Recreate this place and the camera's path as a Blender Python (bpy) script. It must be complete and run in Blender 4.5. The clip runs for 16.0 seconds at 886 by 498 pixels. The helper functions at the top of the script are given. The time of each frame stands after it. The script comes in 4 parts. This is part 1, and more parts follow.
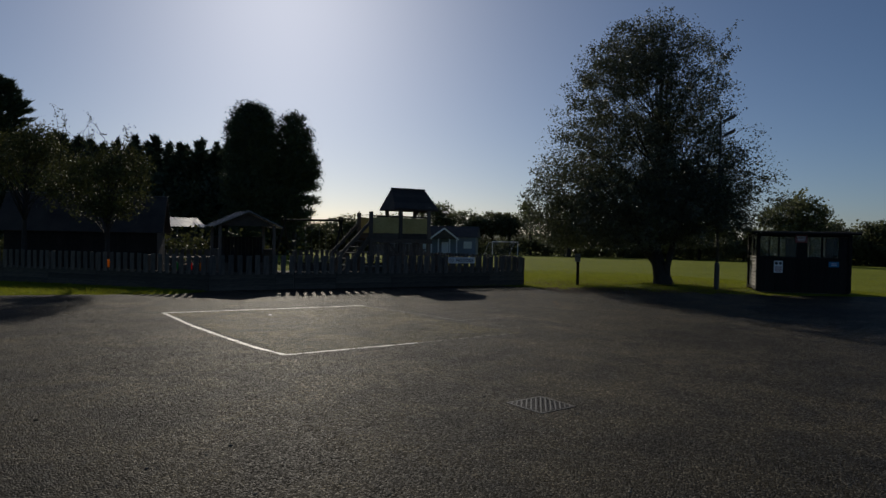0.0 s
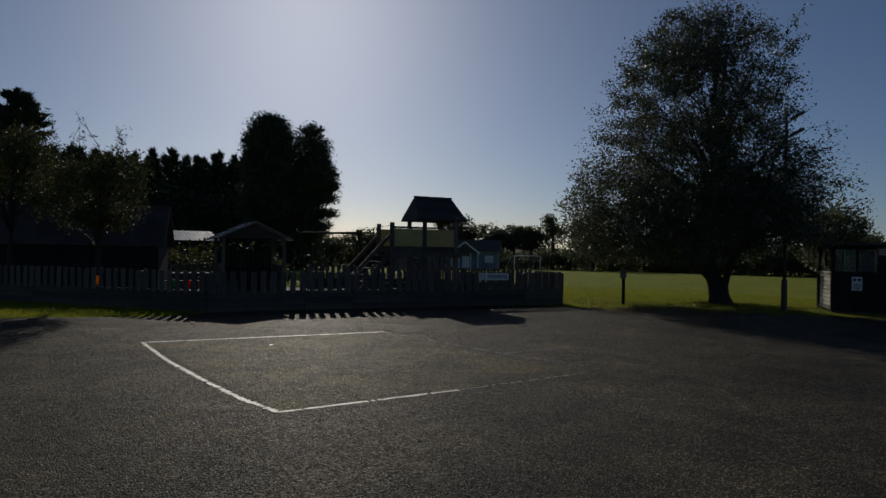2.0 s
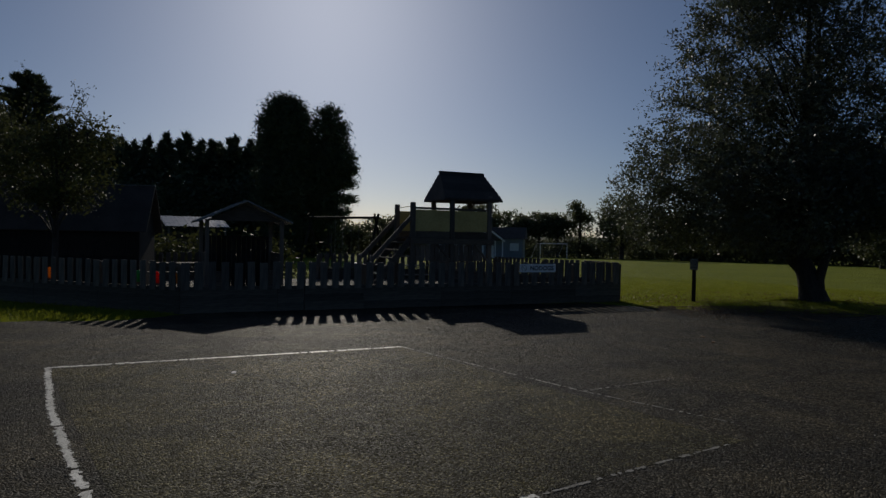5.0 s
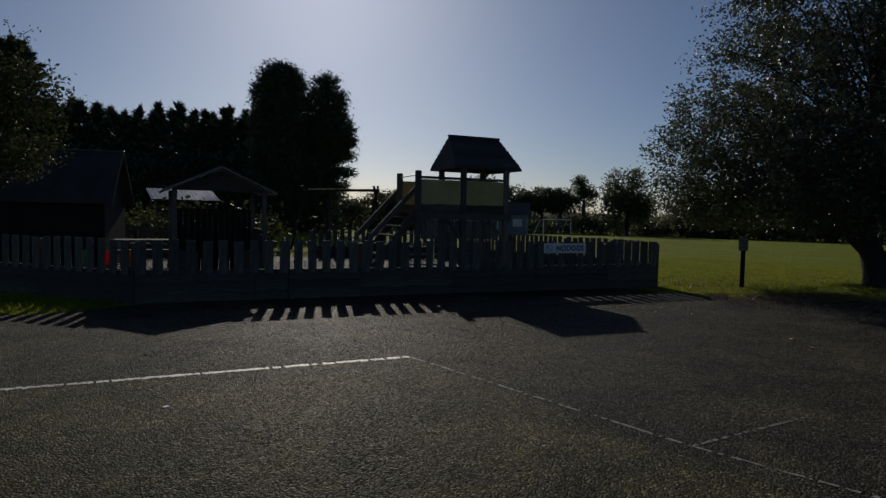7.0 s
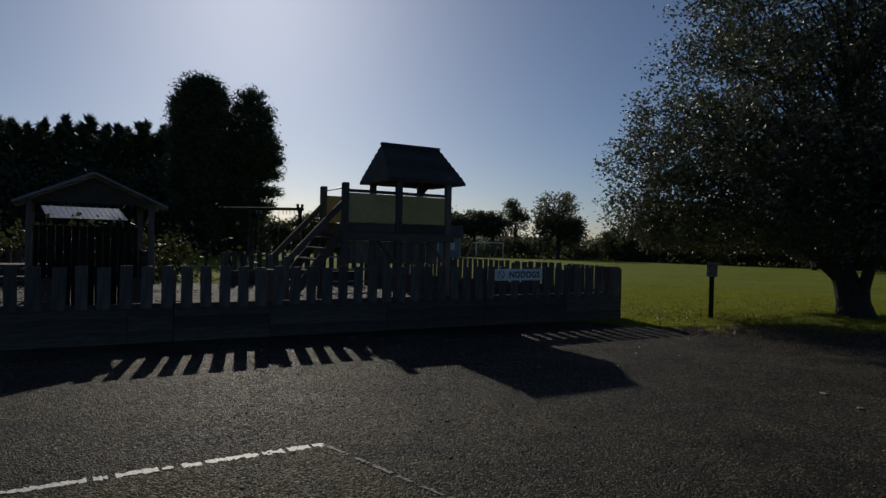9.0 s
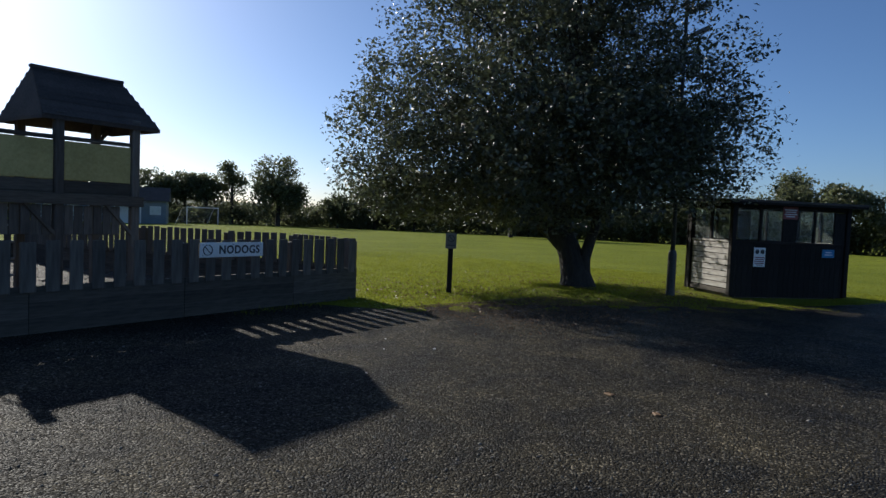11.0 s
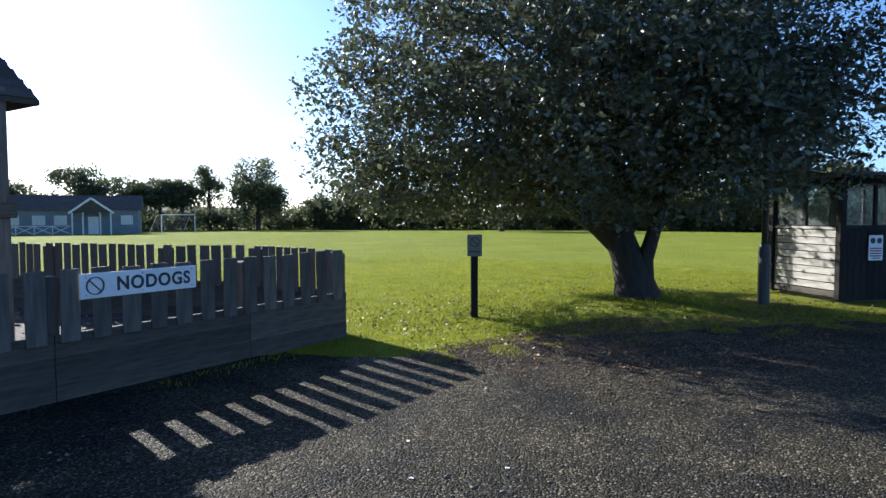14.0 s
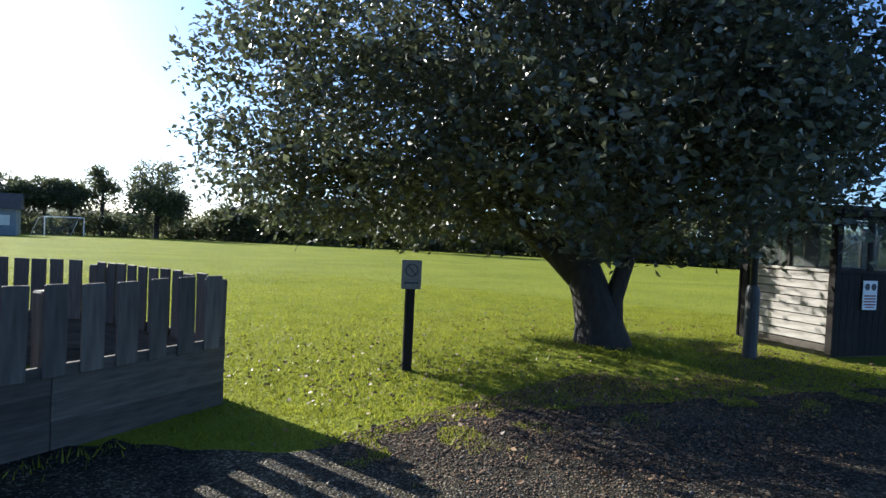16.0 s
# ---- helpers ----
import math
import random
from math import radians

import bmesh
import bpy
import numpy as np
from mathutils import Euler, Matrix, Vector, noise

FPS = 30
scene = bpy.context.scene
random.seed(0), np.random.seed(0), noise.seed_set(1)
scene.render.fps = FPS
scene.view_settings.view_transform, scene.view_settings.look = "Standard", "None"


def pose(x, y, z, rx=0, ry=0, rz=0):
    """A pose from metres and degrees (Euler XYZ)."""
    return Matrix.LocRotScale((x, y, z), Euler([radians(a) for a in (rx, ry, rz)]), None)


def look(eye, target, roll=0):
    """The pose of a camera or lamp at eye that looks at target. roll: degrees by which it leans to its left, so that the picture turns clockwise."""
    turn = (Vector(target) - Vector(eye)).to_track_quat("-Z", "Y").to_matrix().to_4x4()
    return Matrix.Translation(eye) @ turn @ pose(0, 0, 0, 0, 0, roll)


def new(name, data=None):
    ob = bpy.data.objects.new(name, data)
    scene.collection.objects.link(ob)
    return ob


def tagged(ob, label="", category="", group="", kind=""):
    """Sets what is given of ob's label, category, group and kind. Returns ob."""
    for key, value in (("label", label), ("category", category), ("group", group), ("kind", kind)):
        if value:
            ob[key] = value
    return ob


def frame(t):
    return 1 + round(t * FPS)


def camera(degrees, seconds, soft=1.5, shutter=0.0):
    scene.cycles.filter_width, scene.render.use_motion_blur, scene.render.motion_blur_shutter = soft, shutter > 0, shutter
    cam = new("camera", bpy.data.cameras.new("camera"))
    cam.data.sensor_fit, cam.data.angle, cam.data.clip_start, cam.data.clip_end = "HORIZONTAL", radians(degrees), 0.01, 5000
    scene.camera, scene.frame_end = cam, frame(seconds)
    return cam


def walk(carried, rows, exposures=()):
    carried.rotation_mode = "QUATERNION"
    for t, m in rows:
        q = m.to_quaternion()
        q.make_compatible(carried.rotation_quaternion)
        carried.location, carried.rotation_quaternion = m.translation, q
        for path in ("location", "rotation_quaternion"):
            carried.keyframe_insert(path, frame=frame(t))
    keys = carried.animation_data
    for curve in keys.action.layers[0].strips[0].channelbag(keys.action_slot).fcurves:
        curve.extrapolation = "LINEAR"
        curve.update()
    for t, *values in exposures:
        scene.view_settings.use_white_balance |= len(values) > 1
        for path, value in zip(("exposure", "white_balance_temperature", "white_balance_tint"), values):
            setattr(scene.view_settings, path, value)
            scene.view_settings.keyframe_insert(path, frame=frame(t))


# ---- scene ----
cam = camera(68.2, 16.0)
# seconds, x, y, z, yaw, pitch, roll
ROWS = [
    (0, -0.026, 0.27, 1.596, -13.203, -0.93, -1.089),
    (0.5, 0.038, 0.887, 1.59, -11.899, -2.681, -2.266),
    (1, 0.132, 1.541, 1.578, -10.22, 0.116, 0.053),
    (1.5, 0.147, 2.124, 1.571, -12.928, -0.229, -3.643),
    (2, 0.201, 2.707, 1.576, -11.574, 0.272, -1.01),
    (2.5, 0.293, 3.274, 1.589, -10.039, 0.253, -1.956),
    (3, 0.385, 3.845, 1.585, -14.478, -1.117, -2),
    (3.5, 0.505, 4.471, 1.58, -11.634, -0.83, -0.414),
    (4, 0.566, 5.075, 1.565, -15.494, -1.254, -2.17),
    (4.5, 0.662, 5.681, 1.531, -10.051, 0.011, 0.785),
    (5, 0.667, 6.269, 1.521, -9.687, -0.814, -1.011),
    (7.5, 0.876, 9.194, 1.485, -9.727, -2.988, -1.261),
    (8, 0.918, 9.704, 1.467, -3.848, 0.235, -0.176),
    (8.5, 1.016, 10.248, 1.455, -9.18, -1.04, -2.458),
    (9, 1.199, 10.847, 1.449, -15.74, -0.807, -1.496),
    (9.5, 1.409, 11.362, 1.462, -17.373, -1.961, -1.364),
    (10, 1.621, 11.855, 1.463, -27.164, -2.881, -2.303),
    (12.5, 2.954, 14.368, 1.423, -43.771, -1.94, -2.034),
    (13, 3.293, 14.878, 1.434, -40.494, -2.189, -0.88),
    (13.5, 3.576, 15.363, 1.439, -43.972, -3.153, -2.906),
    (14, 3.927, 15.82, 1.439, -41.336, -3.207, 0.121),
    (14.5, 4.214, 16.279, 1.422, -43.898, -1.921, -3.587),
    (15, 4.573, 16.709, 1.401, -47.109, -0.698, -1.451),
    (15.5, 4.945, 17.169, 1.426, -46.856, 0.257, -2.833),
    (16, 5.317, 17.635, 1.416, -48.945, -1.314, -2.807),
]
EXPOSURES = [(0.0, -1.0, 6350, 10), (2.5, -1.38, 6250, 10), (5.0, -1.47, 6150, 10), (8.5, -1.15, 6150, 10), (10.2, -0.65, 6050, 10), (12.3, 1.2, 5450, 10), (16.0, 1.4, 5700, 10)]
walk(cam, [(t, pose(x, y, z, 90 + pitch, roll, yaw)) for t, x, y, z, yaw, pitch, roll in ROWS], EXPOSURES)

# ---- light ----
SUN_EL, SUN_AZ = radians(23.6), radians(-0.6)
world = bpy.data.worlds.new("sky")
scene.world = world
world.use_nodes = True
wn = world.node_tree.nodes
wn.clear()
sky = wn.new("ShaderNodeTexSky")
sky.sky_type, sky.sun_disc = "NISHITA", False
sky.sun_elevation, sky.sun_rotation = SUN_EL, SUN_AZ
sky.air_density, sky.dust_density, sky.ozone_density = 0.75, 0.7, 4.4
wbg, wout = wn.new("ShaderNodeBackground"), wn.new("ShaderNodeOutputWorld")
wbg.inputs["Strength"].default_value = 0.086
world.node_tree.links.new(sky.outputs[0], wbg.inputs["Color"])
world.node_tree.links.new(wbg.outputs[0], wout.inputs["Surface"])
sun_data = bpy.data.lights.new("sun", "SUN")
sun_data.energy, sun_data.angle, sun_data.color = 5.0, radians(0.53), (1.0, 0.89, 0.72)
sun = new("sun", sun_data)
sun_way = Vector((math.sin(SUN_AZ) * math.cos(SUN_EL), math.cos(SUN_AZ) * math.cos(SUN_EL), math.sin(SUN_EL)))
sun.matrix_world = look(sun_way * 100, (0, 0, 0))

# ---- materials ----
RNG = np.random.default_rng(7)


def material(name, c1, c2, big=0.7, fine=40.0, rough=0.7, bump=0.3, dist=0.01, c3=None, metal=0.0, vary=0.0, stretch=(1, 1, 1), translucent=0.0, spec=0.5, island=False):
    """Two scales of noise between colours, with relief; vary: spread of value from piece to piece."""
    m = bpy.data.materials.new(name)
    m.use_nodes = True
    t = m.node_tree
    n, l = t.nodes, t.links
    b, out = n["Principled BSDF"], n["Material Output"]
    co, mp = n.new("ShaderNodeTexCoord"), n.new("ShaderNodeMapping")
    mp.inputs["Scale"].default_value = stretch
    l.new(co.outputs["Object"], mp.inputs["Vector"])
    n1, n2 = n.new("ShaderNodeTexNoise"), n.new("ShaderNodeTexNoise")
    n1.inputs["Scale"].default_value, n1.inputs["Detail"].default_value = big, 5
    n2.inputs["Scale"].default_value, n2.inputs["Detail"].default_value = fine, 6
    for k in (n1, n2):
        l.new(mp.outputs[0], k.inputs["Vector"])
    add = n.new("ShaderNodeMath")
    add.operation = "MULTIPLY_ADD"
    l.new(n2.outputs["Fac"], add.inputs[0])
    add.inputs[1].default_value = 0.55
    half = n.new("ShaderNodeMath")
    half.operation = "MULTIPLY"
    half.inputs[1].default_value = 0.55
    l.new(n1.outputs["Fac"], half.inputs[0])
    l.new(half.outputs[0], add.inputs[2])
    ramp = n.new("ShaderNodeValToRGB")
    e = ramp.color_ramp.elements
    e[0].position, e[0].color = 0.38, (*c1, 1)
    e[1].position, e[1].color = 0.68, (*c2, 1)
    if c3:
        x = e.new(0.8)
        x.color = (*c3, 1)
    l.new(add.outputs[0], ramp.inputs[0])
    col = ramp.outputs[0]
    if vary:
        if island:
            g = n.new("ShaderNodeNewGeometry")
            rnd = g.outputs["Random Per Island"]
        else:
            g = n.new("ShaderNodeObjectInfo")
            rnd = g.outputs["Random"]
        mr = n.new("ShaderNodeMapRange")
        mr.inputs["To Min"].default_value, mr.inputs["To Max"].default_value = 1 - vary, 1 + vary
        l.new(rnd, mr.inputs["Value"])
        hv = n.new("ShaderNodeHueSaturation")
        l.new(mr.outputs[0], hv.inputs["Value"])
        l.new(col, hv.inputs["Color"])
        col = hv.outputs[0]
    l.new(col, b.inputs["Base Color"])
    b.inputs["Roughness"].default_value, b.inputs["Metallic"].default_value = rough, metal
    b.inputs["Specular IOR Level"].default_value = spec
    if bump:
        bp = n.new("ShaderNodeBump")
        bp.inputs["Strength"].default_value, bp.inputs["Distance"].default_value = bump, dist
        l.new(n2.outputs["Fac"], bp.inputs["Height"])
        l.new(bp.outputs[0], b.inputs["Normal"])
    if translucent:
        tr, mx = n.new("ShaderNodeBsdfTranslucent"), n.new("ShaderNodeMixShader")
        l.new(col, tr.inputs["Color"])
        mx.inputs[0].default_value = translucent
        l.new(b.outputs[0], mx.inputs[1])
        l.new(tr.outputs[0], mx.inputs[2])
        l.new(mx.outputs[0], out.inputs["Surface"])
    return m


def asphalt_material(name="asphalt", warm=1.0):
    """Dark binder with paler stones; warm above 1 is older and browner."""
    m = bpy.data.materials.new(name)
    m.use_nodes = True
    t = m.node_tree
    n, l = t.nodes, t.links
    b = n["Principled BSDF"]
    co = n.new("ShaderNodeTexCoord")
    vor, big, mid = n.new("ShaderNodeTexVoronoi"), n.new("ShaderNodeTexNoise"), n.new("ShaderNodeTexNoise")
    vor.inputs["Scale"].default_value = 72
    big.inputs["Scale"].default_value, big.inputs["Detail"].default_value = 0.35, 6
    mid.inputs["Scale"].default_value, mid.inputs["Detail"].default_value = 9, 8
    for k in (vor, big, mid):
        l.new(co.outputs["Object"], k.inputs["Vector"])
    sep = n.new("ShaderNodeSeparateColor")
    l.new(vor.outputs["Color"], sep.inputs[0])
    stone = n.new("ShaderNodeValToRGB")
    e = stone.color_ramp.elements
    e[0].position, e[0].color = 0.0, (0.0215, 0.0195, 0.0160, 1)
    e[1].position, e[1].color = 1.0, (0.23, 0.21, 0.18, 1)
    x = e.new(0.82)
    x.color = (0.0560, 0.0510, 0.0420, 1)
    l.new(sep.outputs[0], stone.inputs[0])
    wear = n.new("ShaderNodeValToRGB")
    e = wear.color_ramp.elements
    e[0].position, e[0].color = 0.36, (0.58 * warm, 0.58 * warm, 0.58 / warm ** 0.3, 1)
    e[1].position, e[1].color = 0.66, (1.2 * warm, 1.15 * warm, 1.05 / warm ** 0.3, 1)
    l.new(big.outputs["Fac"], wear.inputs[0])
    mul = n.new("ShaderNodeMix")
    mul.data_type, mul.blend_type = "RGBA", "MULTIPLY"
    mul.inputs["Factor"].default_value = 1.0
    l.new(stone.outputs[0], mul.inputs[6])
    l.new(wear.outputs[0], mul.inputs[7])
    moss, patch, tint = n.new("ShaderNodeTexNoise"), n.new("ShaderNodeValToRGB"), n.new("ShaderNodeMix")
    moss.inputs["Scale"].default_value, moss.inputs["Detail"].default_value, moss.inputs["Roughness"].default_value = 1.1, 7, 0.65
    moss.inputs["Distortion"].default_value = 0.6
    l.new(co.outputs["Object"], moss.inputs["Vector"])
    e = patch.color_ramp.elements
    e[0].position, e[0].color = 0.40, (0.55, 0.58, 0.63, 1)
    e[1].position, e[1].color = 0.66, (1.34, 1.30, 1.10, 1)
    l.new(moss.outputs["Fac"], patch.inputs[0])
    tint.data_type, tint.blend_type = "RGBA", "MULTIPLY"
    tint.inputs["Factor"].default_value = 1.0
    l.new(mul.outputs[2], tint.inputs[6])
    l.new(patch.outputs[0], tint.inputs[7])
    l.new(tint.outputs[2], b.inputs["Base Color"])
    rr = n.new("ShaderNodeMapRange")
    rr.inputs["To Min"].default_value, rr.inputs["To Max"].default_value = 0.42, 0.98
    l.new(sep.outputs[1], rr.inputs["Value"])
    l.new(rr.outputs[0], b.inputs["Roughness"])
    b.inputs["Specular IOR Level"].default_value = 0.05
    b1, b2 = n.new("ShaderNodeBump"), n.new("ShaderNodeBump")
    b1.inputs["Strength"].default_value, b1.inputs["Distance"].default_value = 1.0, 0.0135
    b1.invert = True
    b2.inputs["Strength"].default_value, b2.inputs["Distance"].default_value = 0.6, 0.02
    l.new(vor.outputs["Distance"], b1.inputs["Height"])
    l.new(mid.outputs["Fac"], b2.inputs["Height"])
    l.new(b2.outputs[0], b1.inputs["Normal"])
    l.new(b1.outputs[0], b.inputs["Normal"])
    return m


def glass_material(name="glass", clear=1.0, rough=0.03, tint=(0.9, 0.95, 0.93, 1)):
    m = bpy.data.materials.new(name)
    m.use_nodes = True
    b = m.node_tree.nodes["Principled BSDF"]
    b.inputs["Transmission Weight"].default_value, b.inputs["Roughness"].default_value, b.inputs["IOR"].default_value = clear, rough, 1.15
    b.inputs["Base Color"].default_value = tint
    return m


ASPHALT, OLDASPHALT, GLASS = asphalt_material(), asphalt_material("old_asphalt", 1.32), glass_material()
DUSTYGLASS = glass_material("dusty_glass", 0.95, 0.03, (0.80, 0.86, 0.83, 1))
GRASS = material("grass", (0.112, 0.142, 0.015), (0.21, 0.235, 0.027), 0.25, 30, 0.9, 0.8, 0.05, (0.2, 0.21, 0.03), spec=0.05)
BLADE = material("grass_blade", (0.14, 0.165, 0.014), (0.29, 0.31, 0.03), 2, 60, 0.5, 0, vary=0.3, island=True, translucent=0.55, spec=0.2)
GRAVEL = material("gravel", (0.020, 0.018, 0.015), (0.15, 0.135, 0.115), 2.5, 60, 0.8, 1.0, 0.03, spec=0.1)
PEBBLE = material("pebble", (0.05, 0.047, 0.041), (0.17, 0.158, 0.138), 3, 60, 0.6, 0.2, 0.002, vary=0.45, island=True, spec=0.25)
WOOD = material("weathered_wood", (0.050, 0.042, 0.035), (0.140, 0.120, 0.098), 1.3, 30, 0.75, 0.5, 0.004, vary=0.3, stretch=(1, 1, 0.12))
BOARD = material("weathered_board", (0.034, 0.029, 0.023), (0.105, 0.088, 0.068), 2.2, 40, 0.85, 0.8, 0.004, vary=0.3, stretch=(0.12, 1, 1))
DARKWOOD = material("dark_stained_wood", (0.010, 0.009, 0.008), (0.028, 0.023, 0.020), 1.5, 35, 0.8, 0.4, 0.003, spec=0.2, vary=0.25, stretch=(1, 1, 0.15))
YELLOW = material("yellow_panel", (0.36, 0.29, 0.09), (0.50, 0.41, 0.15), 2, 25, 0.5, 0.15, 0.002)
WHITEWOOD = material("white_painted_board", (0.20, 0.18, 0.15), (0.40, 0.38, 0.345), 2.5, 25, 0.6, 0.4, 0.003, vary=0.08, stretch=(0.2, 1, 1))
WHITE = material("white_paint", (0.72, 0.71, 0.69), (0.84, 0.83, 0.81), 3, 30, 0.5, 0.1, 0.001)
LINE = material("worn_line_paint", (0.16, 0.16, 0.15), (0.70, 0.69, 0.65), 2.5, 70, 0.6, 0.8, 0.006)
FADEDLINE = material("faded_line_paint", (0.08, 0.077, 0.07), (0.36, 0.35, 0.32), 2.5, 70, 0.7, 0.8, 0.006, spec=0.1)
INK = material("dark_print", (0.02, 0.02, 0.025), (0.05, 0.05, 0.055), 5, 40, 0.5, 0)
RED = material("red_plastic", (0.55, 0.03, 0.02), (0.70, 0.06, 0.03), 3, 30, 0.35, 0.05, translucent=0.75)
ORANGE = material("orange_plastic", (0.75, 0.28, 0.02), (0.85, 0.40, 0.04), 3, 30, 0.35, 0.05, translucent=0.75)
GREEN = material("green_plastic", (0.02, 0.20, 0.06), (0.04, 0.30, 0.10), 3, 30, 0.35, 0.05, translucent=0.6)
BLUE = material("blue_print", (0.02, 0.16, 0.35), (0.04, 0.25, 0.48), 4, 30, 0.4, 0.05)
MAROON = material("maroon_print", (0.16, 0.03, 0.03), (0.26, 0.06, 0.05), 4, 30, 0.5, 0.05)
STEEL = material("galvanised_steel", (0.22, 0.23, 0.23), (0.40, 0.41, 0.41), 4, 50, 0.45, 0.1, 0.001, metal=0.8)
LAMPGREY = material("painted_lamp_column", (0.028, 0.030, 0.030), (0.065, 0.068, 0.068), 2, 30, 0.5, 0.15, 0.002)
IRON = material("cast_iron", (0.055, 0.052, 0.048), (0.12, 0.114, 0.105), 6, 60, 0.5, 0.4, 0.003, metal=0.4)
BARK = material("bark", (0.014, 0.012, 0.010), (0.045, 0.038, 0.032), 1.5, 16, 0.85, 1.0, 0.03, stretch=(1, 1, 0.35))
LEAF = material("leaf", (0.042, 0.052, 0.027), (0.100, 0.112, 0.058), 0.6, 8, 0.45, 0, vary=0.55, island=True, translucent=0.34, spec=1.0)
NEEDLE = material("needle", (0.030, 0.045, 0.020), (0.07, 0.09, 0.042), 0.5, 6, 0.7, 0, vary=0.4, island=True, translucent=0.12)
SHRUB = material("shrub_leaf", (0.04, 0.055, 0.016), (0.10, 0.10, 0.035), 0.5, 6, 0.65, 0, vary=0.45, island=True, translucent=0.25, spec=0.25)
# distant foliage: haze put into the leaf as paler colour and more translucency
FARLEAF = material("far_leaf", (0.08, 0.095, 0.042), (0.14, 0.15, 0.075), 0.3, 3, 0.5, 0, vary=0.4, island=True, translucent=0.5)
SOIL = material("leaf_litter", (0.05, 0.03, 0.015), (0.16, 0.095, 0.05), 3, 40, 0.85, 0.3, vary=0.5, island=True)
DRYLEAF = material("dry_leaf", (0.09, 0.045, 0.018), (0.22, 0.13, 0.055), 3, 20, 0.6, 0, vary=0.5, island=True)
SHEET = material("grey_roof_sheet", (0.09, 0.092, 0.095), (0.17, 0.172, 0.175), 2, 30, 0.27, 0.2, 0.003)
SHINGLE = material("dark_shingle", (0.03, 0.025, 0.022), (0.075, 0.06, 0.05), 2, 30, 0.8, 0.5, 0.005, vary=0.3)
PLASTER = material("blue_painted_cladding", (0.15, 0.175, 0.205), (0.22, 0.25, 0.285), 1, 12, 0.7, 0.1)
HILL = material("hill", (0.05, 0.07, 0.03), (0.10, 0.12, 0.06), 0.02, 0.3, 0.9, 0)
CARDBOARD = material("faded_card", (0.30, 0.25, 0.20), (0.55, 0.50, 0.44), 6, 30, 0.7, 0.1)
CONCRETE = material("concrete", (0.11, 0.10, 0.085), (0.22, 0.205, 0.175), 2, 40, 0.85, 0.4, 0.004)

# ---- shape helpers ----
FENCE_TURN = 14.7


def ground_z(x, y):
    """Level car park; the playing field falls away gently; a low mound at the big tree."""
    s = np.clip((y - 20.0) / 12.0, 0, 1)
    s = s * s * (3 - 2 * s)
    fall = 0.0142 * np.clip(np.hypot(x - 5, y - 18) - 9, 0, 110) * s
    return -fall + 0.10 * np.exp(-((x - 13.3) ** 2 + (y - 21.7) ** 2) / 1.2)


def gz(x, y):
    return float(ground_z(np.float64(x), np.float64(y)))


